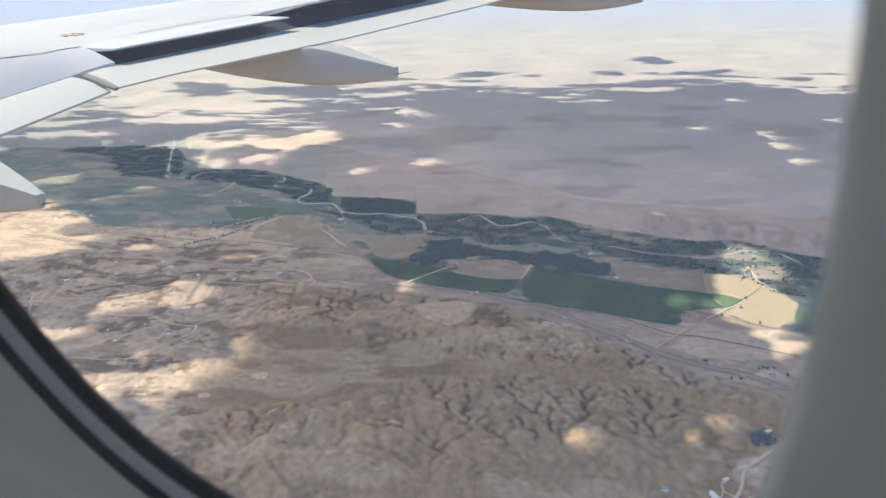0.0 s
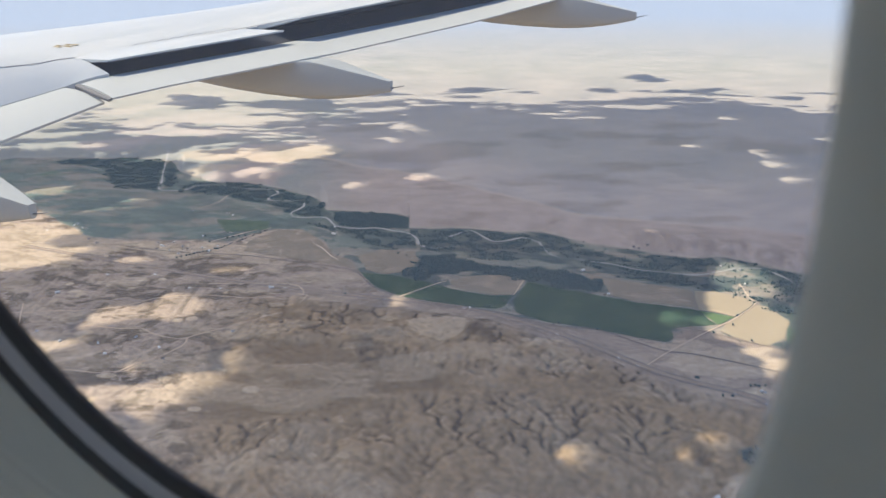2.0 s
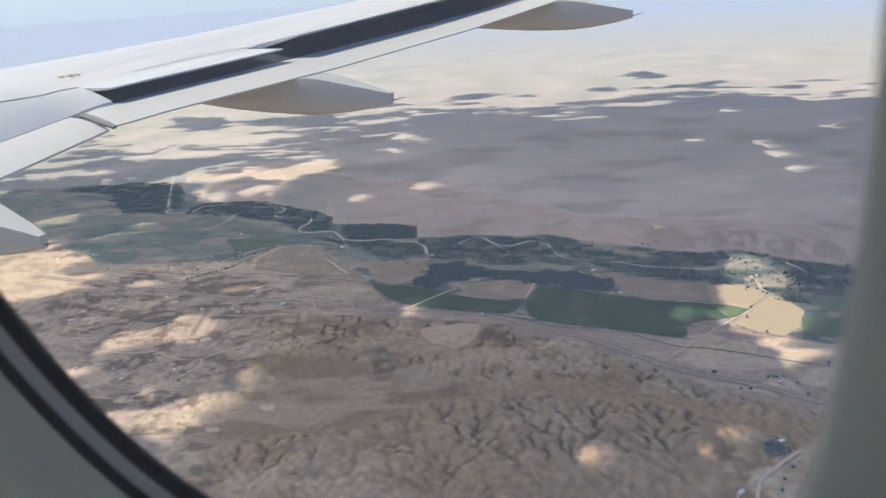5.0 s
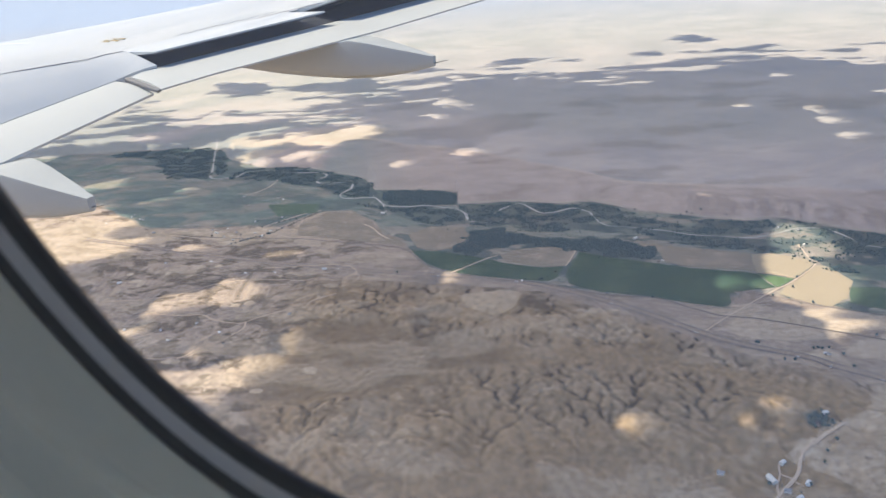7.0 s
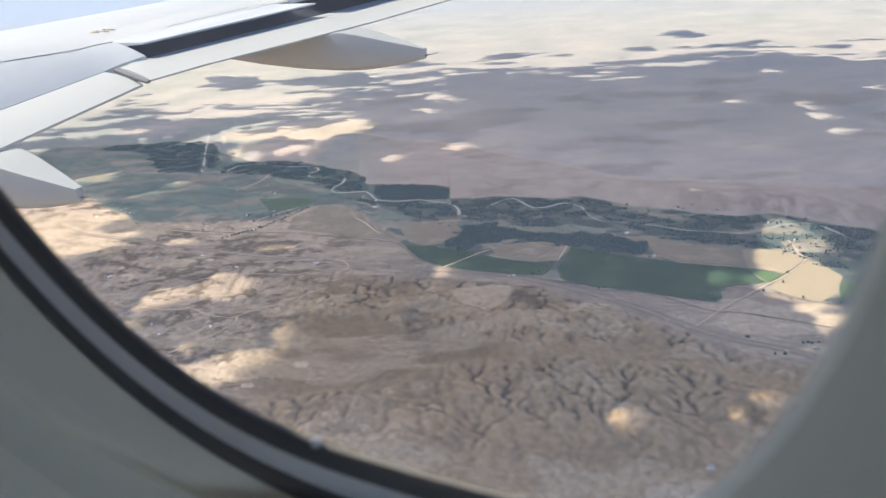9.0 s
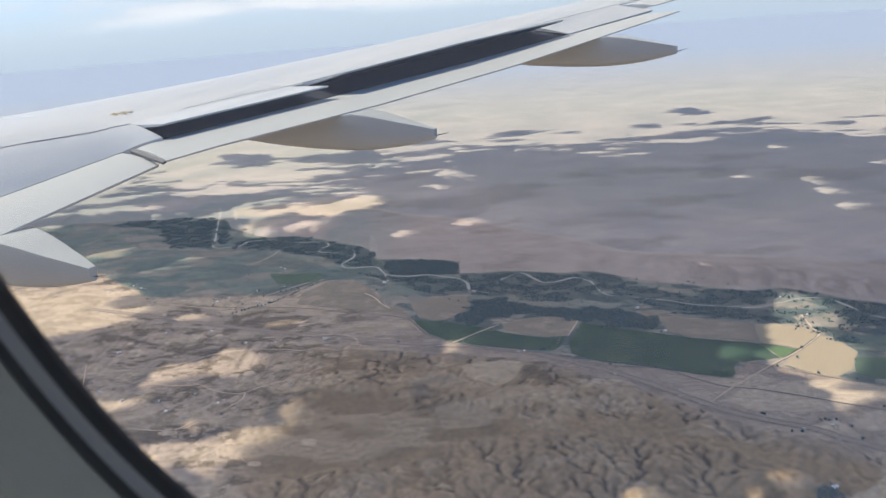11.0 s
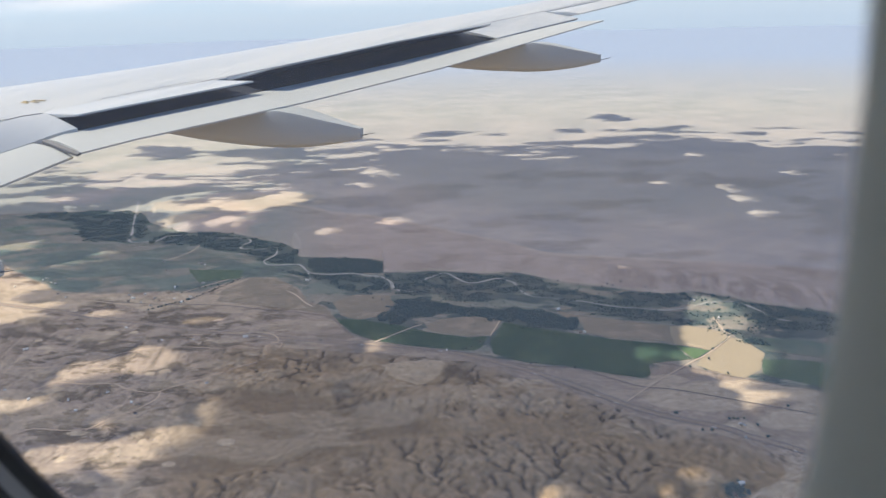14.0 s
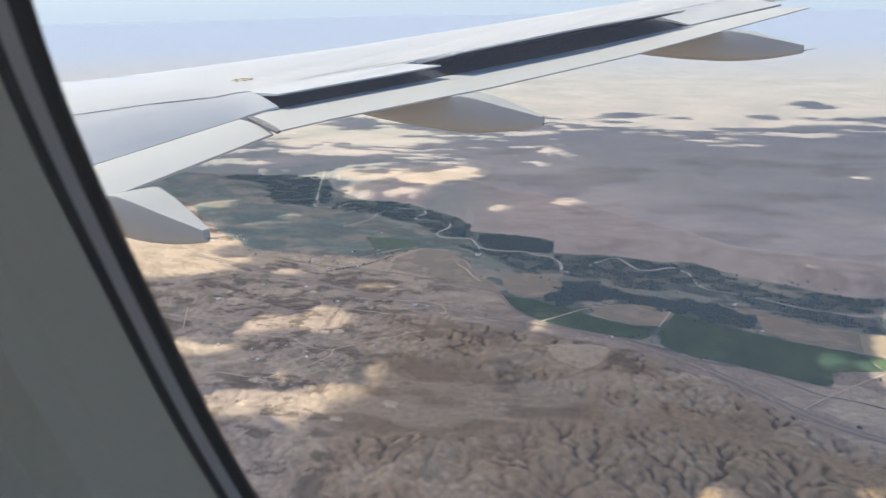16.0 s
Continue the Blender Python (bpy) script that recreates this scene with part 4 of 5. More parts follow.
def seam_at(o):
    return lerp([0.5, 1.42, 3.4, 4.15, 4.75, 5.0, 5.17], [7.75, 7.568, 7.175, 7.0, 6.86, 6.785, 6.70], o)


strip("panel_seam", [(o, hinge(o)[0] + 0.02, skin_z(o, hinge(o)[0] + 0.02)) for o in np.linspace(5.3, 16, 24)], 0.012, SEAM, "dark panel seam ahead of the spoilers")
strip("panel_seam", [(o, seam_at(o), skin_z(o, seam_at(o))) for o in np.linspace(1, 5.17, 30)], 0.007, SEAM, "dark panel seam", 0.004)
for k in range(30):
    if k % 5 < 4:
        o = 5.95 + 0.04 * k
        f = hinge(o)[0] + 0.14 + 0.012 * (k % 3)
        strip("stencil_bar", [(o, f, skin_z(o, f)), (o + 0.026, f - 0.008, skin_z(o + 0.026, f - 0.008))], 0.014, STENCIL, "small grey stencilled marking", 0.004)
mark = bmesh.new()
for k, (o, f, w) in enumerate(((5.49, 7.36, 0.06), (5.54, 7.40, 0.025), (5.56, 7.30, 0.06), (5.61, 7.36, 0.02), (5.64, 7.29, 0.045))):
    z = skin_z(o, f)
    box(mark, o - 0.016, o + 0.016, f - w, f + w, z + 0.002, z + 0.007)
part("painted_mark", mark, YELLOW, wing, "worn yellow painted mark")

# ---- cabin window and walls; the side wall leans in at the top ----
LEAN_IN = 0.2941


def wall_pt(u, v, n):
    return (n - LEAN_IN * v, u, v)


def oval(u0, v0, a, b, n, power=2.844, count=96, turn=-0.0453, flare=0.0, sink=0.0):
    """A rounded window outline; flare opens its lower forward half and sink sets that half further out."""
    out = []
    for i in range(count):
        t = 2 * math.pi * i / count
        c, s = math.cos(t), math.sin(t)
        open_to = max(max(0.0, c) ** 1.4, 0.966 * c - 0.259 * s)
        wider = flare * open_to
        u = math.copysign(abs(c) ** (2 / power), c) * a * (1 + wider)
        v = math.copysign(abs(s) ** (2 / power), s) * b * (1 + (0.5 if s > 0 else 0.75) * wider)
        out.append(wall_pt(u0 + u * math.cos(turn) - v * math.sin(turn), v0 + v * math.cos(turn) + u * math.sin(turn), n + sink * min(1.0, 1.4 * open_to)))
    return out


window = new("cabin_window")
window.matrix_world = AIR
tagged(window, "oval airliner cabin window with black rubber seal and pale grey surround", "window", kind="structure")
GU, GV, GA, GB, GN = 0.1152, -0.0014, 0.1442, 0.1905, 0.1199
BU, BV, BA, BB, BN = 0.1203, 0.0188, 0.1379, 0.1940, 0.0872


def seal(name, steps, mat, label):
    return part(name, loft([oval(GU, GV, GA + e, GB + e, GN + dn) for e, dn in steps], cap=False), mat, window, label, True)


seal("outer_frame", [(0.062, 0.022), (0.012, 0.006), (0.0, 0.001)], RUBBER_GREY, "grey outer window frame")
seal("inner_seal", [(0.0, 0.001), (0.001, -0.0006), (0.005, -0.0015), (0.0125, -0.0012)], RUBBER, "black rubber seal lip")
seal("seal_band", [(0.0125, -0.0012), (0.015, -0.002), (0.0195, -0.0024), (0.0245, -0.002), (0.0255, -0.001)], RUBBER_GREY, "grey rubber band between the seals")
seal("outer_seal", [(0.0255, -0.001), (0.03, -0.0014), (0.0385, -0.001), (0.0425, 0.0005)], RUBBER, "black outer rubber seal")
plug = bmesh.new()
bmesh.ops.create_uvsphere(plug, u_segments=12, v_segments=8, radius=0.0019)
plug.transform(Matrix.Translation(wall_pt(0.1433, -0.1915, GN - 0.0012)))
part("breather_plug", plug, PLUG_WHITE, window, "small pale breather plug", True)
FLARE, SINK = 0.8, 0.022
reveal = []
for k in np.linspace(0, 1, 33):
    ridge = 0.0007 * math.exp(-(((k - 0.62) / 0.05) ** 2))
    swell = 0.001 * math.sin(math.pi * k)
    reveal.append(oval(GU * (1 - k) + BU * k, GV * (1 - k) + BV * k, (GA + 0.0425) * (1 - k) + BA * k + swell, (GB + 0.0425) * (1 - k) + BB * k + swell, GN - (GN - BN) * k - ridge, flare=FLARE * k, sink=SINK * k))
for e, dn in ((0.0015, -0.003), (0.005, -0.0055), (0.01, -0.0075), (0.02, -0.009), (0.03, -0.010)):
    reveal.append(oval(BU, BV, BA + e, BB + e, BN + dn, flare=FLARE, sink=SINK))
part("surround", loft(reveal, cap=False), PLASTIC, window, "pale grey moulded plastic window surround", True)
disc = loft([oval(GU, GV, GA + 0.006, GB + 0.006, GN + 0.0045), oval(GU, GV, GA + 0.006, GB + 0.006, GN + 0.0075)])
pane = part("pane", disc, PANE, window, "clear acrylic pane with a faint added haze veil")
pane.visible_shadow = False

cabin_wall = loft([oval(BU, BV, BA + 0.03, BB + 0.03, BN - 0.010, flare=FLARE, sink=SINK), oval(BU, BV, 0.31, 0.335, BN - 0.010, 5), oval(BU, BV, 0.36, 0.34, BN - 0.010, 40)], cap=False)
wall = part("wall_side", cabin_wall, PLASTIC, None)
wall.matrix_world = AIR
tagged(wall, "pale grey cabin side wall panel", "wall", kind="structure")

skin = loft([oval(GU, GV, GA + 0.062, GB + 0.062, GN + 0.022), oval(GU, GV, 0.28, 0.28, GN + 0.022, 5), oval(GU, GV, 0.36, 0.34, GN + 0.022, 40)], cap=False)
skin = part("wall_outer_skin", skin, WING_PAINT, None)
skin.matrix_world = AIR
tagged(skin, "painted outer fuselage skin", "wall", kind="structure")


def cabin_piece(name, label, mat, boxes):
    bm = bmesh.new()
    for b in boxes:
        box(bm, *b)
    ob = part(name, bm, mat, None)
    ob.matrix_world = AIR
    return tagged(ob, label, name.split("_")[0], kind="structure")


cabin_piece("floor", "dark blue cabin carpet floor", CARPET, [(-3.5, 0.55, -2.9, 3.1, -1.27, -1.2)])
cabin_piece("ceiling", "pale curved cabin ceiling lining", CABIN, [(-3.5, -0.1, -2.9, 3.1, 1.2, 1.27)])
cabin_piece("wall_front", "cabin bulkhead ahead", CABIN, [(-3.5, 0.5, 3.1, 3.16, -1.27, 1.27)])
cabin_piece("wall_rear", "cabin bulkhead behind", CABIN, [(-3.5, 0.5, -2.96, -2.9, -1.27, 1.27)])


def leaning(u0, u1, v0, v1):
    """A stretch of the leaning side wall, with its thickness."""
    return loft([[wall_pt(u, v0, 0.0772), wall_pt(u, v1, 0.0772), wall_pt(u, v1, 0.14), wall_pt(u, v0, 0.14)] for u in (u0, u1)])


# unseen gaps left between these pieces let extra daylight into the cabin
for u0, u1, v0, v1 in ((-2.9, 3.1, -1.2, -0.33), (-2.9, 3.1, 0.37, 1.2), (0.46, 0.72, -0.33, 0.37), (-0.46, -0.22, -0.33, 0.37), (1.0, 1.1, -0.33, 0.37), (1.5, 1.6, -0.33, 0.37), (2.05, 2.15, -0.33, 0.37), (-0.7, -0.6, -0.33, 0.37), (-1.25, -1.15, -0.33, 0.37), (-1.8, -1.7, -0.33, 0.37)):
    ob = part("wall_window_belt", leaning(u0, u1, v0, v1), PLASTIC, None)
    ob.matrix_world = AIR
    tagged(ob, "cabin side wall between the other windows", "wall", kind="structure")
# openings much taller than cabin windows, added to brighten the window surround
across = [(-3.56, -3.5, -2.9, 3.1, -1.27, -0.6), (-3.56, -3.5, -2.9, 3.1, 0.8, 1.27)]
across += [(-3.56, -3.5, -2.9 + 0.52 * k, -2.9 + 0.52 * k + 0.1, -0.6, 0.8) for k in range(12)]
cabin_piece("wall_across", "unseen far cabin wall with oversized openings for extra light", CABIN, across)

# ---- land: river, roads, fields ----
def outdoors(name, dark, light, scale, *rest):
    """Soil, crops and leaves, their colours all lifted alike by 1.3."""
    return mottled(name, tuple(1.3 * v for v in dark), tuple(1.3 * v for v in light), scale, *rest)


WATER = outdoors("silty_river", (0.27, 0.265, 0.24), (0.36, 0.35, 0.315), 0.4, 0.9, 0.3, 0.05, 0.02)
DIRT = outdoors("dirt_road", (0.40, 0.315, 0.225), (0.5, 0.395, 0.285), 0.5, 0.95)
VERGE = outdoors("dusty_verge", (0.215, 0.168, 0.125), (0.3, 0.236, 0.176), 0.4, 0.95, 0.5)
PALE_DIRT = outdoors("pale_dirt_track", (0.39, 0.315, 0.262), (0.44, 0.36, 0.3), 0.5, 0.95)
TRACK = outdoors("faint_track", (0.38, 0.295, 0.21), (0.47, 0.365, 0.26), 0.5, 0.95)
ASPHALT = outdoors("grey_highway", (0.13, 0.12, 0.112), (0.18, 0.166, 0.15), 0.6, 0.95)
RAILBED = outdoors("dark_rail_bed", (0.125, 0.108, 0.094), (0.175, 0.152, 0.13), 0.7, 0.95)
CROP = outdoors("green_crop", (0.024, 0.05, 0.032), (0.05, 0.082, 0.052), 0.1, 0.9, 0.35, 0.2, 0.1)
CROP_DULL = outdoors("dull_green_crop", (0.075, 0.107, 0.086), (0.125, 0.155, 0.12), 0.1, 0.9, 0.35, 0.2, 0.1)


def add_bare_patches(m, scale, tan, amount):
    """Tan, thin-grown patches over a crop's colour."""
    b = m.node_tree.nodes["Principled BSDF"]
    old = b.inputs["Base Color"].links[0].from_socket
    n = noise_node(m, scale, 6, 0.65)
    paint(m, mix(m, ramp(m, n.outputs[0], [(0.5, (0, 0, 0)), (0.72, (amount, amount, amount))]), old, tuple(1.3 * v for v in tan)))


add_bare_patches(CROP_DULL, 0.045, (0.24, 0.20, 0.145), 0.85)
add_bare_patches(CROP_DULL, 0.35, (0.035, 0.05, 0.04), 0.5)
add_bare_patches(CROP, 0.05, (0.10, 0.125, 0.07), 0.7)
add_bare_patches(CROP, 0.3, (0.02, 0.042, 0.024), 0.5)
CROP_MID = outdoors("mid_green_crop", (0.055, 0.085, 0.055), (0.085, 0.12, 0.075), 0.12, 0.95, 0.35, 0.2, 0.1)
CROP_LIME = outdoors("bright_green_crop", (0.07, 0.115, 0.05), (0.10, 0.15, 0.066), 0.15, 0.9, 0.3, 0.2, 0.1)
STUBBLE = outdoors("stubble_field", (0.155, 0.13, 0.098), (0.245, 0.205, 0.15), 0.13, 0.95, 0.4, 0.2, 0.1)
add_bare_patches(STUBBLE, 0.14, (0.34, 0.275, 0.2), 0.85)
add_bare_patches(STUBBLE, 0.5, (0.12, 0.105, 0.08), 0.5)
STRAW = outdoors("straw_field", (0.225, 0.185, 0.122), (0.32, 0.265, 0.178), 0.13, 0.95, 0.4, 0.2, 0.1)
LEAF = outdoors("tree_leaves", (0.04, 0.068, 0.07), (0.078, 0.118, 0.115), 0.8, 0.9, 0.5)
BARK = mottled("bark", (0.06, 0.045, 0.035), (0.12, 0.095, 0.07), 6.0, 0.95)
WHITEWALL = mottled("white_house_wall", (0.66, 0.62, 0.53), (0.8, 0.76, 0.66), 2.0, 0.8)
TANWALL = mottled("tan_house_wall", (0.32, 0.26, 0.2), (0.45, 0.38, 0.3), 2.0, 0.85)
ROOF_GREY = mottled("grey_roof", (0.26, 0.245, 0.23), (0.4, 0.385, 0.36), 3.0, 0.7)
ROOF_PALE = mottled("pale_metal_roof", (0.68, 0.65, 0.57), (0.82, 0.79, 0.7), 3.0, 0.45)
ROOF_DARK = mottled("dark_roof", (0.06, 0.05, 0.05), (0.13, 0.1, 0.09), 3.0, 0.8)


def curve_points(pts, step=1.2):
    """A smooth line through the points, evenly spaced."""
    p = [Vector((x, y)) for x, y in pts]
    p = [p[0] * 2 - p[1]] + p + [p[-1] * 2 - p[-2]]
    out = []
    for a, b, c, d in zip(p, p[1:], p[2:], p[3:]):
        n = max(2, int((c - b).length / step))
        for i in range(n):
            t = i / n
            out.append(0.5 * (2 * b + (c - a) * t + (2 * a - 5 * b + 4 * c - d) * t * t + (3 * b - a - 3 * c + d) * t**3))
    out.append(p[-2])
    return out


def ribbon(name, pts, width, mat, label, category, lift=0.10, vary=0.0, aside=0.0, seed=1):
    line = curve_points(pts)
    rng = random.Random(seed)
    bm = bmesh.new()
    rows = []
    k = rng.random() * 9
    flat = []
    for i, q in enumerate(line):
        d = (line[min(i + 1, len(line) - 1)] - line[max(i - 1, 0)]).normalized()
        side = Vector((-d.y, d.x))
        w = width * (1 + vary * math.sin(i * 0.37 + k) * math.sin(i * 0.11 + 2 * k)) / 2
        row = []
        for e in (-w, -w * 0.5, w * 0.5, w):
            v = q + side * (e + aside)
            row.append((v.x, v.y, lift - (0.05 if abs(e) == w else 0.0)))
        flat.append(row)
    grid = np.array(flat)
    zs = height(grid[..., 0], grid[..., 1]) + grid[..., 2]
    rows = [[(p[0], p[1], float(z)) for p, z in zip(row, zrow)] for row, zrow in zip(grid, zs)]
    loft(rows, close=False, cap=False, bm=bm)
    for f in bm.faces:
        if f.normal.z < 0:
            f.normal_flip()
    ob = part(name, bm, mat, None, smooth_shade=True)
    return tagged(ob, label, category, kind="structure")


RIVER = [(-141.6, 465), (-137, 442), (-131.4, 418), (-127, 400), (-126.6, 393), (-122.7, 384), (-116.8, 383), (-110.6, 384), (-108, 391), (-97.2, 392), (-81.5, 384), (-68.6, 381), (-64.9, 374), (-67.9, 369), (-67.3, 363), (-61.2, 361), (-53.9, 361), (-51.5, 362), (-50.2, 351), (-53.2, 344), (-54.3, 341), (-52, 335), (-45.8, 334), (-38.5, 333), (-34.1, 323), (-30.2, 319), (-23.1, 317), (-15, 317), (-9.2, 313), (-3.5, 310), (0, 303), (1.1, 294.9), (6, 290.7), (11.3, 290.4), (14.4, 295.2), (11.2, 301), (17.9, 309), (22.6, 311), (26, 304), (29.2, 298), (34.6, 297.7), (41.7, 301), (47.3, 295.4)]
RIVER_EAST = [(47.3, 295.4), (48.1, 287.1), (50.8, 278.9), (58.3, 275.1), (69.1, 269.6), (77.3, 263.5), (86.1, 260.3), (94.7, 257.1), (104.1, 259.5), (113.2, 263.1), (121.1, 261.2), (124.9, 252.6), (126.9, 244.8), (135.4, 237.3), (151.3, 224.9)]
ribbon("river", RIVER, 0.95, WATER, "pale silty river winding through the green valley", "river", 0.1, 0.35)
ribbon("river", RIVER_EAST, 0.6, WATER, "pale silty river winding through the green valley", "river", 0.1, 0.75)
HWY = list(zip(HWY_X, HWY_Y))[1:-1]
ribbon("road_verge", HWY, 2.7, VERGE, "dusty verge of the highway", "road", 0.12, 0.25, aside=1.1)
ribbon("road", HWY, 0.45, ASPHALT, "grey highway across the dry land", "road", 0.16)
ribbon("road", HWY, 0.42, ASPHALT, "second carriageway of the highway", "road", 0.16, aside=2.2)
ribbon("railway", [(-110.4, 298), (-86.5, 290.7), (-64.1, 286.3), (-41.8, 277.1), (-22.8, 268.2), (-14.4, 251.8), (-1.3, 240.5), (9.2, 234.8), (24.5, 228.6), (38.4, 218.6), (52.4, 214.6), (61.4, 205.7), (67.6, 200.1), (74.5, 197.8), (82, 193.7), (92.6, 187.1), (101.5, 181.6), (118.9, 170.7)], 0.6, RAILBED, "dark straight railway bed", "railway", 0.16)
ribbon("railway", [(75.7, 215.8), (83.8, 211.1), (92.4, 204.5), (100.8, 199), (112.3, 192.2), (126.2, 182.9)], 0.45, RAILBED, "dark straight railway siding", "railway", 0.16)
ROADS = [("dirt_road", [(60.8, 191.7), (69.2, 199.5), (84.1, 211.8), (94.2, 219.4), (105.7, 231), (105.9, 235.7), (107.2, 248)], 0.4), ("dirt_road", [(-6, 242.7), (6.1, 253.3), (10, 255.8)], 0.45),
         ("dirt_road", [(-39.8, 298.3), (-35.8, 292.9), (-32.1, 284.6), (-28.6, 279.1)], 0.6), ("dirt_road", [(76.1, 145.2), (70.4, 141.6), (65.5, 138.1), (62.7, 135.1), (60.1, 130.2), (55, 125.1), (51.6, 121.6)], 0.75),
         ("dirt_road", [(-65, 317), (-80, 303), (-92, 291), (-117, 300)], 0.55), ("dirt_road", [(-97, 349), (-90, 360), (-88, 372)], 0.5),
         ("dirt_road", [(90, 228), (96, 222)], 0.35), ("dirt_road", [(31, 242), (36, 255)], 0.35)]
TRACKS = [[(-88.6, 286.1), (-82.3, 291.3), (-74.7, 296.4), (-67.8, 307), (-59.5, 320)],
    [(57.9, 133.8), (57.2, 131.2), (58.4, 129.4), (59.3, 127.2)],
    [(57.2, 131.2), (55.0, 126.8), (54.7, 123.7), (56.0, 122.7)],
    [(-149.4, 239.8), (-122.9, 235.5), (-114, 236.2), (-97.6, 236.4), (-88.5, 240.2), (-82.5, 244.4), (-66.2, 245), (-56.5, 242.8), (-48.6, 242.7)],
    [(-125.2, 242.9), (-122.6, 235.5), (-118.7, 225.2)],
    [(-103.5, 219.9), (-98.1, 223.6), (-88.5, 221.2), (-80.9, 220.3), (-75.9, 216.1), (-68.5, 213.2), (-65.7, 213.8), (-57.4, 219.3), (-50.2, 222.9), (-41.3, 230.1)],
    [(-65.9, 213.5), (-65.8, 208.4), (-70.3, 202.6), (-75.2, 198.2), (-79.7, 192.9)]]
TRACKS += [[(-117.6, 189.3), (-113.1, 192.2), (-108.1, 193.9), (-102.2, 192), (-99.8, 190.5), (-94.8, 195.1), (-89.4, 195.1), (-83.7, 193.2), (-77.3, 194.3), (-75, 197)],
    [(-100.2, 190.4), (-97.7, 187.6), (-96.2, 183.2), (-98.9, 179.6), (-105.3, 175.8), (-108.8, 171.4)],
    [(-50.2, 241.5), (-40.8, 240.4), (-37.4, 246.2), (-38, 251.1), (-41.9, 255.6), (-50.1, 257), (-70.4, 257.5)],
    [(-38.8, 247.1), (-36.8, 245.8), (-35.3, 241.8), (-35.4, 237.6), (-37.2, 235.6)]]
FAR_TRACKS = [[(-47.4, 435), (-27.8, 415), (-10, 406), (14.9, 384), (32.3, 365), (50.4, 346), (64.1, 326), (76.5, 319), (103.5, 309), (131, 300)], [(129.1, 312), (146.5, 327), (163.9, 339), (182.4, 353)],
              [(162.9, 313), (167.7, 322), (185.1, 338)]]
for k, (name, pts, w) in enumerate(ROADS):
    ribbon(name, pts, w, DIRT, "pale dirt farm road", "road", 0.22, 0.15, seed=k)
for k, pts in enumerate(TRACKS):
    ribbon("dirt_track", pts, 0.42, TRACK, "faint pale dirt track", "road", 0.2, 0.3, seed=20 + k)
for k, pts in enumerate(FAR_TRACKS):
    ribbon("dirt_track", pts, 0.6, PALE_DIRT, "faint pale dirt track", "road", 0.12, 0.3, seed=40 + k)


def field(pts, mat, label, lift):
    """A crop field with slightly worn edges, lying on the land."""
    rng = random.Random(int(pts[0][0] * 10))
    ring = []
    for (x0, y0), (x1, y1) in zip(pts, pts[1:] + pts[:1]):
        n = max(2, int(math.hypot(x1 - x0, y1 - y0) / 1.5))
        for i in range(n):
            t = i / n
            jag = 0.0 if i == 0 else 0.25
            ring.append((x0 + (x1 - x0) * t + rng.uniform(-jag, jag), y0 + (y1 - y0) * t + rng.uniform(-jag, jag)))
    bm = bmesh.new()
    top = [bm.verts.new((x, y, lift)) for x, y in ring]
    low = [bm.verts.new((x, y, lift - 0.12)) for x, y in ring]
    bm.faces.new(top)
    for i in range(len(ring)):
        j = (i + 1) % len(ring)
        bm.faces.new((top[j], top[i], low[i], low[j]))
    bmesh.ops.recalc_face_normals(bm, faces=bm.faces)
    bmesh.ops.triangulate(bm, faces=[f for f in bm.faces if len(f.verts) > 4])
    return tagged(part("crop_field", bm, mat, None), label, "field", kind="structure")


field([(-19.5, 266), (-8.8, 262.6), (5.8, 253.8), (-6, 243.6), (-13.4, 251.7), (-17.5, 260.2)], CROP, "flat green irrigated crop field", 0.055)
field([(6.5, 252.7), (10.4, 249.5), (17.2, 245.5), (24.2, 242), (30.4, 242), (27.6, 234.4), (24.5, 231.7), (12.8, 234.7), (-4.9, 243)], CROP, "flat green irrigated crop field", 0.055)
field([(10.8, 255.7), (16.5, 260.1), (26.3, 261.3), (32.8, 259.1), (36.5, 255.3), (34.1, 247.8), (30.7, 242.9), (24.3, 242.9), (17.3, 246.9), (12, 250.3)], STUBBLE, "rounded tan stubble field", 0.06)
field([(37.1, 254.1), (47, 247.3), (58.4, 240.6), (67.7, 234.9), (83.3, 228.8), (86.3, 226.6), (88.1, 216.1), (78.8, 215.4), (73.8, 214), (72.9, 208.3), (70, 205.6), (62.3, 208.9), (49.7, 217), (38.7, 220.6), (30.5, 228.1), (30.3, 236.8), (34.4, 246.8)], CROP, "large green irrigated crop field", 0.055)
field([(57.5, 261.7), (65.5, 254.9), (78.9, 249), (89.9, 243.1), (86.9, 229.2), (67.9, 235.8), (62.2, 241.5), (63.1, 248.9), (58.3, 256.6)], STUBBLE, "tan stubble strip by the river", 0.06)
field([(90.1, 242.6), (96.7, 242), (105, 235.8), (104.9, 231.1), (96, 221.7), (86.8, 227.9)], STRAW, "pale straw field", 0.055)
field([(105.8, 230.5), (108.8, 228.2), (110.6, 217), (104, 206), (97.4, 201.6), (92.7, 205.2), (87.6, 211.7), (91, 216.5)], STRAW, "pale straw field", 0.055)
field([(86.6, 226.6), (95.5, 221.3), (88.7, 216.4)], CROP_LIME, "small bright green field", 0.10)
field([(108, 213.3), (121.5, 210.1), (136.2, 199.7), (127.6, 185.3), (113.6, 194.8), (103.6, 203.4)], CROP_MID, "dull green crop field", 0.055)
field([(111.6, 230.5), (128.7, 224.3), (144.6, 213.7), (138.9, 204.2), (123.2, 213.5), (112.4, 218.4)], CROP_DULL, "dull green crop field", 0.06)
field([(-84.6, 333), (-61, 329), (-60.9, 318), (-76.6, 315)], CROP_MID, "green field beside the farms", 0.075)
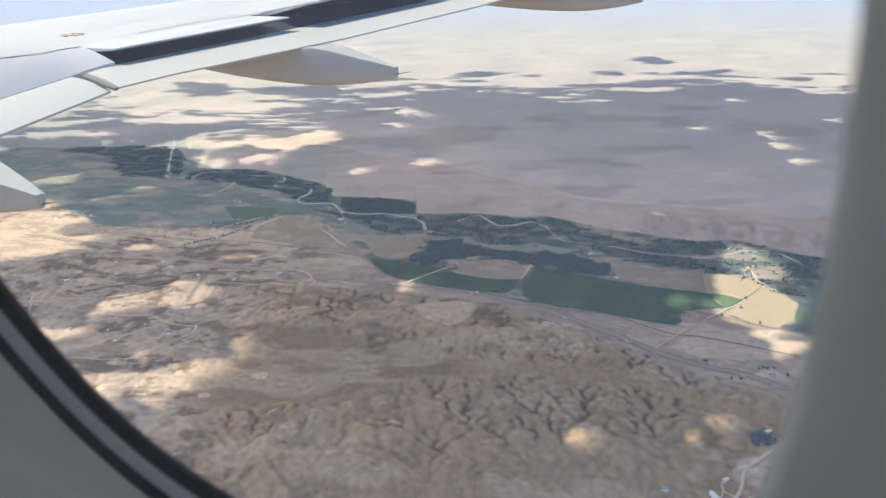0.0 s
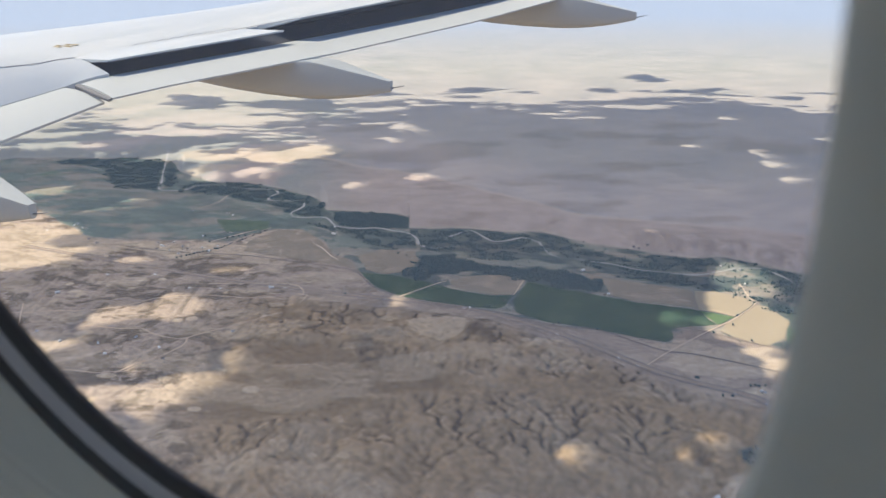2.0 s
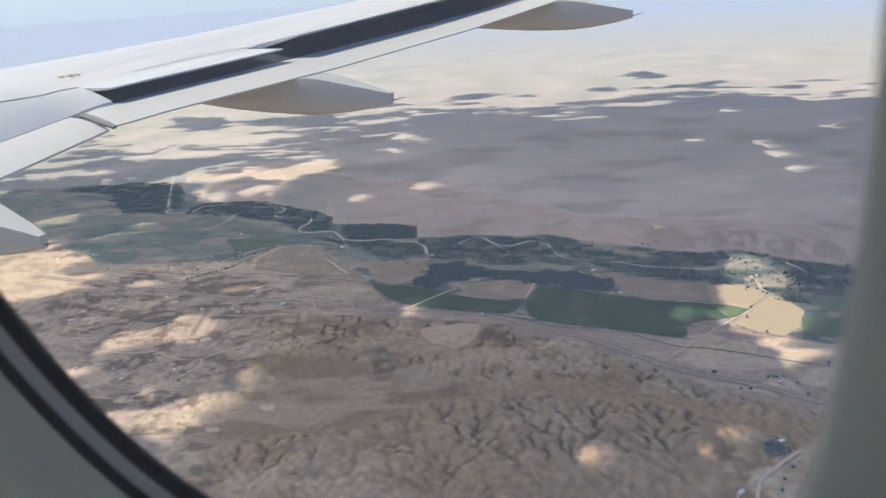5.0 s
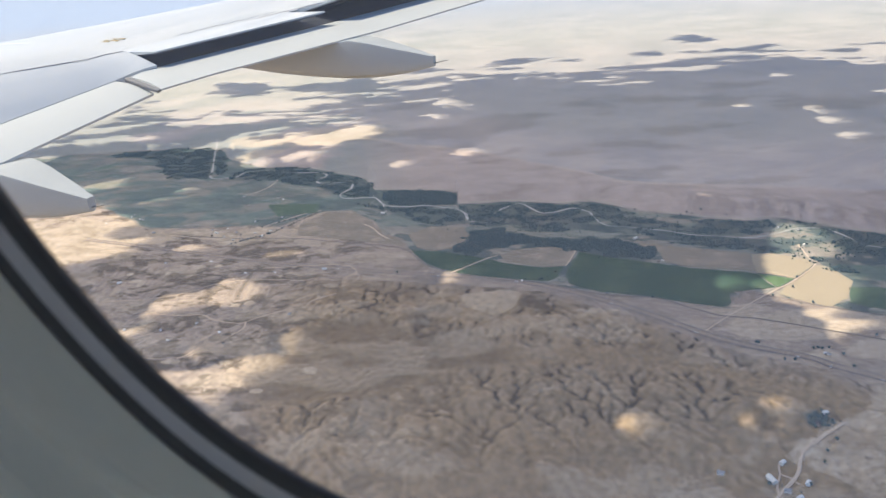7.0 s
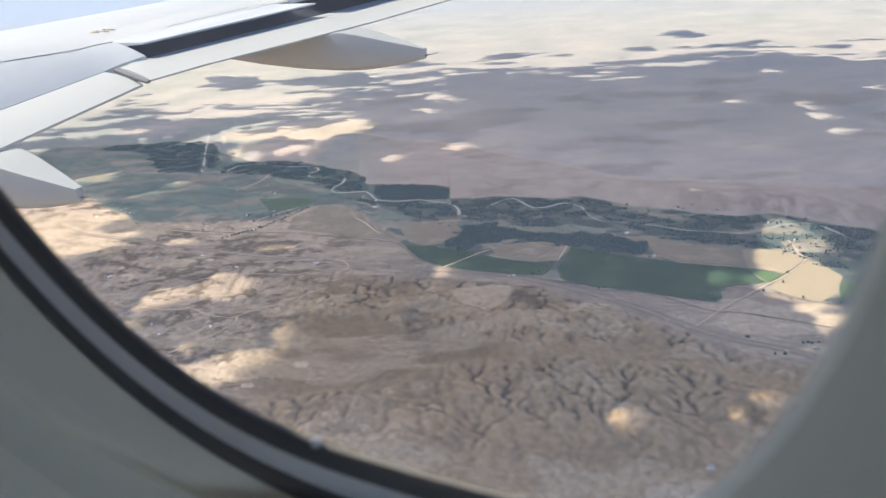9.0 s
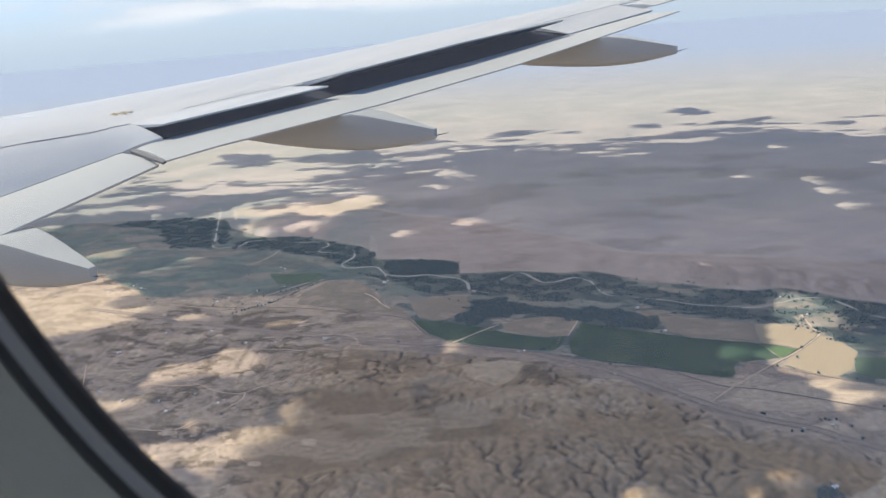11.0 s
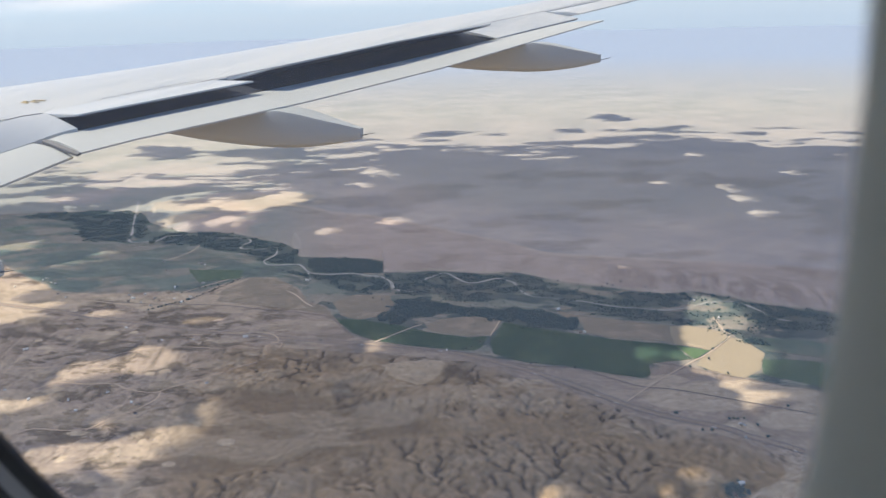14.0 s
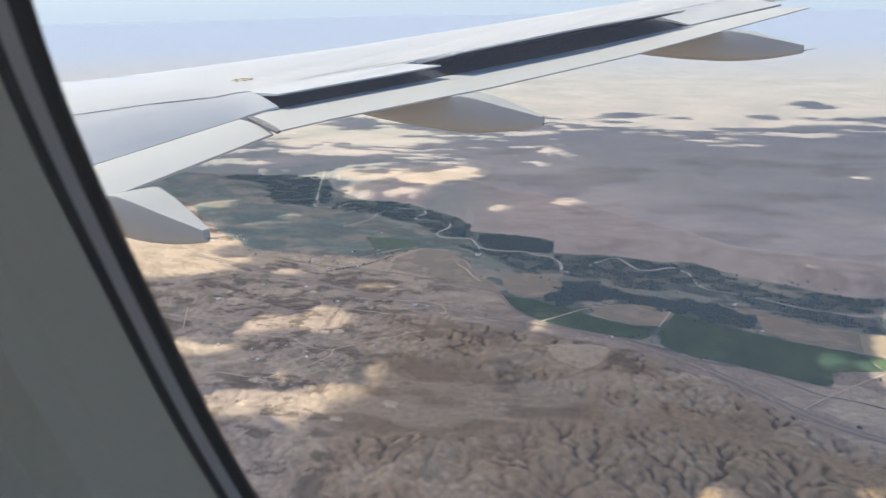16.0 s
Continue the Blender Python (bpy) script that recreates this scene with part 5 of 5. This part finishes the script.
field([(-56.8, 317), (-46.2, 316), (-36.6, 301), (-32.2, 285.8), (-23.3, 277), (-23, 271), (-42.3, 280.8), (-64.9, 290.8), (-65.3, 303)], STUBBLE, "bare tan pasture", 0.05)
field([(-21.5, 282.8), (-13.3, 290.2), (-0.5, 287.3), (0.3, 277.2), (-2.9, 266), (-11.8, 264.1), (-17.8, 268.5)], STUBBLE, "bare tan pasture", 0.065)
field([(-191.2, 285.9), (-187.4, 289.6), (-185.5, 287.4), (-189.3, 283.8)], CROP_DULL, "dark fenced stock pen", 0.08)


# ---- trees and woods ----
def inside(x, y, poly):
    hit = False
    for (x0, y0), (x1, y1) in zip(poly, poly[1:] + poly[:1]):
        if (y0 > y) != (y1 > y) and x < (x1 - x0) * (y - y0) / (y1 - y0) + x0:
            hit = not hit
    return hit


def ico():
    bm = bmesh.new()
    bmesh.ops.create_icosphere(bm, subdivisions=1, radius=1.0)
    v = np.array([q.co[:] for q in bm.verts])
    f = np.array([[q.index for q in face.verts] for face in bm.faces])
    bm.free()
    return v, f


BALL = ico()


def clumps(name, places, label):
    """Crowns of many trees as one body: uneven clumps, two for each tree."""
    rng = np.random.default_rng(len(places))
    v, f = BALL
    verts, faces = [], []
    spots = np.array(places)
    for (x, y, s), ground_z in zip(places, height(spots[:, 0], spots[:, 1])):
        for k in range(2):
            r = s * rng.uniform(0.55, 1.0) * (1.0 if k == 0 else 0.7)
            jag = 1 + 0.28 * rng.standard_normal((len(v), 1))
            q = v * jag * np.array([r, r, r * rng.uniform(0.8, 1.25)])
            ox, oy = rng.uniform(-0.5, 0.5, 2) * s * k
            verts.append(q + np.array([x + ox, y + oy, ground_z + r * 0.75]))
            faces.append(f + len(v) * (len(verts) - 1))
    me = from_arrays(name, np.concatenate(verts), np.concatenate(faces), LEAF, False)
    return tagged(new(name, me), label, "trees", kind="stuff")


BANK = np.array([q[:] for q in curve_points(RIVER) + curve_points(RIVER_EAST)])


def clear_of_river(x, y):
    return np.min(np.hypot(BANK[:, 0] - x, BANK[:, 1] - y)) > 1.5


rng = random.Random(4)
WOODS = [(WOOD_BLOCK, 0.8, "dense dark riverside wood"), (WOOD_STRIP, 0.75, "dark wood strip beside the big green field"), (WOOD_FAR, 0.5, "dark wood by the river bend"),
         (WOOD_BEND, 0.5, "dark wood inside the river bend"), (WOOD_BANK, 0.5, "riverside trees"), (WOOD_SOUTH, 0.42, "riverside trees south of the river"), (WOOD_MIDDLE, 0.4, "scattered riverside trees"),
         (WOOD_EAST, 0.42, "trees below the bluff"), (WOOD_BLUFF, 0.4, "riverside trees along the bluff"), (WOOD_FARM, 0.4, "trees round the sunlit farm"), (THICKET, 0.7, "dark scrub thicket")]
for poly, density, label in WOODS:
    xs, ys = [p[0] for p in poly], [p[1] for p in poly]
    area = (max(xs) - min(xs)) * (max(ys) - min(ys))
    spots = []
    for _ in range(int(area * density * 5.5)):
        x, y = rng.uniform(min(xs), max(xs)), rng.uniform(min(ys), max(ys))
        if inside(x + 5 * noise.noise((x * 0.2, y * 0.2, 1.0)), y + 5 * noise.noise((x * 0.2, y * 0.2, 5.0)), poly) and (density > 0.6 or noise.noise((x * 0.14, y * 0.18, 3.0)) > -0.12) and (clear_of_river(x, y) or noise.noise((x * 0.09, y * 0.09, 6.0)) > -0.05):
            spots.append((x, y, rng.uniform(0.18, 0.42)))
    clumps("woodland", spots, label)
bot_line = [(x, lerp(BOT_X, BOT_Y, x)) for x in range(-200, 180, 2)]
clumps("hedge_trees", [(x + rng.uniform(-2, 2), y + rng.uniform(-1, 3), rng.uniform(0.22, 0.42)) for x, y in bot_line if x > -70 and rng.random() < 0.2], "line of small trees along the valley edge")
lane = [(-88.6 + 29.1 * k / 40, float(np.interp(-88.6 + 29.1 * k / 40, [-88.6, -82.3, -74.7, -67.8, -59.5], [286.1, 291.3, 296.4, 307, 320])) - 1.2) for k in range(40)]
clumps("hedge_trees", [(x + rng.uniform(-0.5, 0.5), y + rng.uniform(-0.9, 0.5), rng.uniform(0.25, 0.5)) for x, y in lane], "line of dark trees along the village lane")
sage = []
for _ in range(4500):
    x, y = rng.uniform(-140, 150), rng.uniform(108, 290)
    if y < lerp(HWY_X, HWY_Y, x) - 2 and noise.noise((x * 0.05, y * 0.07, 8.0)) > 0.0:
        sage.append((x, y, rng.uniform(0.06, 0.15)))
grove = []
for _ in range(420):
    x, y = rng.uniform(97, 121), rng.uniform(232, 268)
    if noise.noise((x * 0.22, y * 0.25, 2.0)) > 0.0 and clear_of_river(x, y):
        grove.append((x, y, rng.uniform(0.15, 0.42)))
clumps("farm_trees", grove, "loose trees and bushes round the sunlit farm")
for _ in range(900):
    x, y = rng.uniform(4, 98), rng.uniform(246, 306)
    if noise.noise((x * 0.12, y * 0.16, 9.0)) > 0.12 and lerp(BOT_X, BOT_Y, x) + 22 < y < lerp(TOP_X, TOP_Y, x) and clear_of_river(x, y):
        grove.append((x, y, rng.uniform(0.12, 0.34)))
clumps("riverside_bushes", grove[-600:], "loose bushes on the river flats")
clumps("sagebrush", sage, "scattered dark sagebrush on the dry slopes")


def build_tree(s):
    tree = new("tree")
    bm = bmesh.new()
    bmesh.ops.create_cone(bm, segments=6, radius1=0.06 * s, radius2=0.03 * s, depth=0.6 * s, cap_ends=True)
    for k in range(3):
        limb = bmesh.ops.create_cone(bm, segments=5, radius1=0.025 * s, radius2=0.01 * s, depth=0.4 * s, cap_ends=True)
        bmesh.ops.transform(bm, matrix=pose(0, 0, 0.25 * s, 0, 35, 120 * k) @ Matrix.Translation((0, 0, 0.15 * s)), verts=limb["verts"])
    bm.transform(Matrix.Translation((0, 0, 0.3 * s)))
    part("trunk", bm, BARK, tree)
    r = np.random.default_rng(int(s * 100))
    v, f = BALL
    verts, faces = [], []
    for k in range(9):
        c = np.array([r.uniform(-0.4, 0.4), r.uniform(-0.4, 0.4), r.uniform(0.55, 1.1)]) * s
        verts.append(v * (1 + 0.25 * r.standard_normal((len(v), 1))) * s * r.uniform(0.18, 0.34) + c)
        faces.append(f + len(v) * k)
    crown = new("crown", from_arrays("crown", np.concatenate(verts), np.concatenate(faces), LEAF, False))
    crown.parent = tree
    return tagged(tree, "dark green tree standing alone in the dry valley", "tree", "single trees")


tree = build_tree(1.0)
SPOTS = [(96.5, 222), (92.7, 215.4), (107.7, 240.3), (109.8, 247.6), (92.1, 244.3), (94, 279.4), (83.2, 284.6), (81.6, 286.3), (78.9, 284.1), (75.8, 276.3), (95.9, 247.3), (97.1, 243), (97.6, 241.9), (100.5, 242.4), (104.2, 235.9), (106.7, 235.5), (52.3, 214.2), (41.8, 219.3), (40.1, 218.7), (22.4, 232.9), (24.2, 234), (21.4, 232.1), (-23.5, 245.8), (71.1, 183.7), (74.6, 174.1), (83.4, 178.9), (84.6, 179), (85.4, 178.6), (87.1, 178.7), (88.9, 175), (88.7, 169.1), (101, 183.5), (94, 204.7), (85.2, 210.5), (-74.5, 307), (-72.5, 308), (-70.4, 309), (-68.3, 310), (-80.3, 302), (-83.8, 310), (109.4, 229.5), (109.9, 226.7), (110.7, 224.8), (-6.9, 284.6), (-3.7, 282.2)]
SPOTS += [(86.9, 286.6), (64.2, 293.6), (66.4, 132.9), (68.5, 136.6), (71.6, 139.6), (73.2, 145.5), (69.2, 144.1), (71.5, 183.4), (76.8, 173.8), (54.0, 128.0), (61.1, 126.6)]
for k, (x, y) in enumerate(SPOTS):
    m = Matrix.Translation((x, y, height_at(x, y) - 0.05)) @ pose(0, 0, 0, 0, 0, 47 * k) @ Matrix.Scale(0.7 + 0.13 * (k % 5), 4)
    if k == 0:
        tree.matrix_basis = m
    else:
        copy_thing(tree, Matrix.Translation((x, y, height_at(x, y) - 0.05)) @ pose(0, 0, 0, 0, 0, 47 * k))


# ---- farm buildings and lorries ----
def build_house(name, w, d, h, wall_mat, roof_mat, label, category, group):
    house = new(name)
    bm = bmesh.new()
    box(bm, -w / 2, w / 2, -d / 2, d / 2, -0.3, h)
    gable = [bm.verts.new(p) for p in ((-w / 2, -d / 2, h), (-w / 2, d / 2, h), (-w / 2, 0, h + d * 0.28), (w / 2, -d / 2, h), (w / 2, d / 2, h), (w / 2, 0, h + d * 0.28))]
    bm.faces.new(gable[:3])
    bm.faces.new(gable[3:])
    part("wall", bm, wall_mat, house)
    bm = bmesh.new()
    e = 0.06
    loft([[(x, -d / 2 - e, h - 0.02), (x, 0, h + d * 0.28 + 0.02), (x, d / 2 + e, h - 0.02), (x, d / 2 + e, h + 0.03), (x, 0, h + d * 0.28 + 0.07), (x, -d / 2 - e, h + 0.03)] for x in (-w / 2 - e, w / 2 + e)], bm=bm)
    part("roof", bm, roof_mat, house)
    bm = box(bmesh.new(), -0.07, 0.07, -d / 2 - 0.015, -d / 2 + 0.01, -0.05, 0.2)
    part("door", bm, ROOF_DARK, house)
    for x in (-w * 0.3, w * 0.3):
        part("window", box(bmesh.new(), x - 0.06, x + 0.06, -d / 2 - 0.012, -d / 2 + 0.01, 0.12, 0.22), ROOF_GREY, house)
    return tagged(house, label, category, group)


KINDS = [build_house("farmhouse", 0.75, 0.5, 0.28, WHITEWALL, ROOF_PALE, "small white farmhouse with a pale metal roof", "house", "farm buildings"),
         build_house("farmhouse", 0.7, 0.5, 0.26, TANWALL, ROOF_DARK, "small tan farmhouse with a dark roof", "house", "farm buildings"),
         build_house("barn", 1.5, 0.7, 0.4, WHITEWALL, ROOF_PALE, "long white barn with a pale metal roof", "barn", "farm buildings"),
         build_house("farmhouse", 0.8, 0.55, 0.28, WHITEWALL, ROOF_GREY, "small white farmhouse with a grey roof", "house", "farm buildings")]
HOMES = [(-75, 251.8), (-76.1, 250.9), (-65, 251.7), (-48.5, 253), (-49.3, 254.2), (-90.9, 267), (-82.2, 269.9), (-90.5, 211.8), (-86, 204.6), (-80.8, 214.8), (-72.2, 207.8), (-69.5, 201.3), (-106.8, 182.8), (-109.1, 179.7), (-53.7, 216.6), (-114.6, 188.3), (-129.1, 309), (-141.4, 330), (-150.3, 321), (-89.4, 297.8), (-94.3, 303), (-97.7, 299), (-100.4, 303), (-84.8, 310), (-74.7, 314), (-33.5, 319), (-83.4, 352), (-98.2, 347), (-142.1, 328), (-107.6, 268.1), (-118.1, 251.7), (-137, 232.5), (-111.4, 220.8), (-102, 213.8)]
HOMES2 = [(-93.3, 293.8), (-88.7, 289.2), (-86.8, 294.0), (-83.0, 289.5), (-81.6, 295.6), (-78.0, 291.2), (-76.0, 297.3), (-98.6, 295.3), (85.8, 175.7), (85.1, 176.3), (83.6, 169.7), (61.9, 241.5), (60.3, 240.8), (-32, 312), (-33.1, 310), (-81.6, 342), (-79, 339), (-93.9, 334), (-124.5, 304), (-137.2, 324), (-135.3, 323), (16.2, 232.4), (27.4, 238.1), (57.8, 263.3), (109, 247.7), (112.3, 260.9), (107, 264.8), (-109.1, 407), (-115.8, 417), (-104.7, 401), (14.4, 232.2)]
LARGER = [(58.6, 133.8), (54.8, 129.1), (56.4, 125.5), (60.8, 127.0), (51.3, 122.4), (72.8, 148.1), (70.1, 144.9), (45.9, 131.5), (57.8, 123.3)]
used = set()
for k, (x, y) in enumerate(HOMES + HOMES2 + LARGER):
    kind = 2 if k % 9 == 3 else (0, 1, 3, 0, 3)[k % 5]
    size = 1.5 if (x, y) in LARGER else 1.0
    m = Matrix.Translation((x, y, height_at(x, y) + 0.05)) @ pose(0, 0, 0, 0, 0, (k * 67) % 180) @ Matrix.Scale(size, 4)
    if kind not in used:
        used.add(kind)
        KINDS[kind].matrix_basis = m
    else:
        copy_thing(KINDS[kind], m)


yard = []
for k, (x, y) in enumerate(HOMES + HOMES2 + LARGER + LARGER):
    for _ in range(3):
        yard.append((x + rng.uniform(-2.5, 2.5), y + rng.uniform(-2.5, 2.5), rng.uniform(0.1, 0.2)))
clumps("farmyard_trees", yard, "small dark trees and bushes round the farms")


def build_lorry():
    lorry = new("lorry")
    part("trailer", box(bmesh.new(), -0.45, 0.35, -0.07, 0.07, 0.05, 0.2), WHITEWALL, lorry)
    cab = box(bmesh.new(), 0.39, 0.55, -0.07, 0.07, 0.04, 0.18)
    part("cab", cab, ROOF_PALE, lorry)
    for x in (-0.35, -0.25, 0.45):
        wheel = bmesh.new()
        bmesh.ops.create_cone(wheel, segments=10, radius1=0.035, radius2=0.035, depth=0.15, cap_ends=True)
        wheel.transform(pose(x, 0, 0.035, 90, 0, 0))
        part("wheel", wheel, ROOF_DARK, lorry)
    return tagged(lorry, "white lorry driving along the highway", "lorry", "lorries on the highway")


lorry = build_lorry()
for k, x in enumerate((40, 54, 58, 78, 92, 101, -10, -44)):
    y = lerp(HWY_X, HWY_Y, x)
    q = lerp(HWY_X, HWY_Y, x + 2)
    m = Matrix.Translation((x, y, height_at(x, y) + 0.17)) @ pose(0, 0, 0, 0, 0, math.degrees(math.atan2(q - y, 2)))
    if k == 0:
        lorry.matrix_basis = m
    else:
        copy_thing(lorry, m)
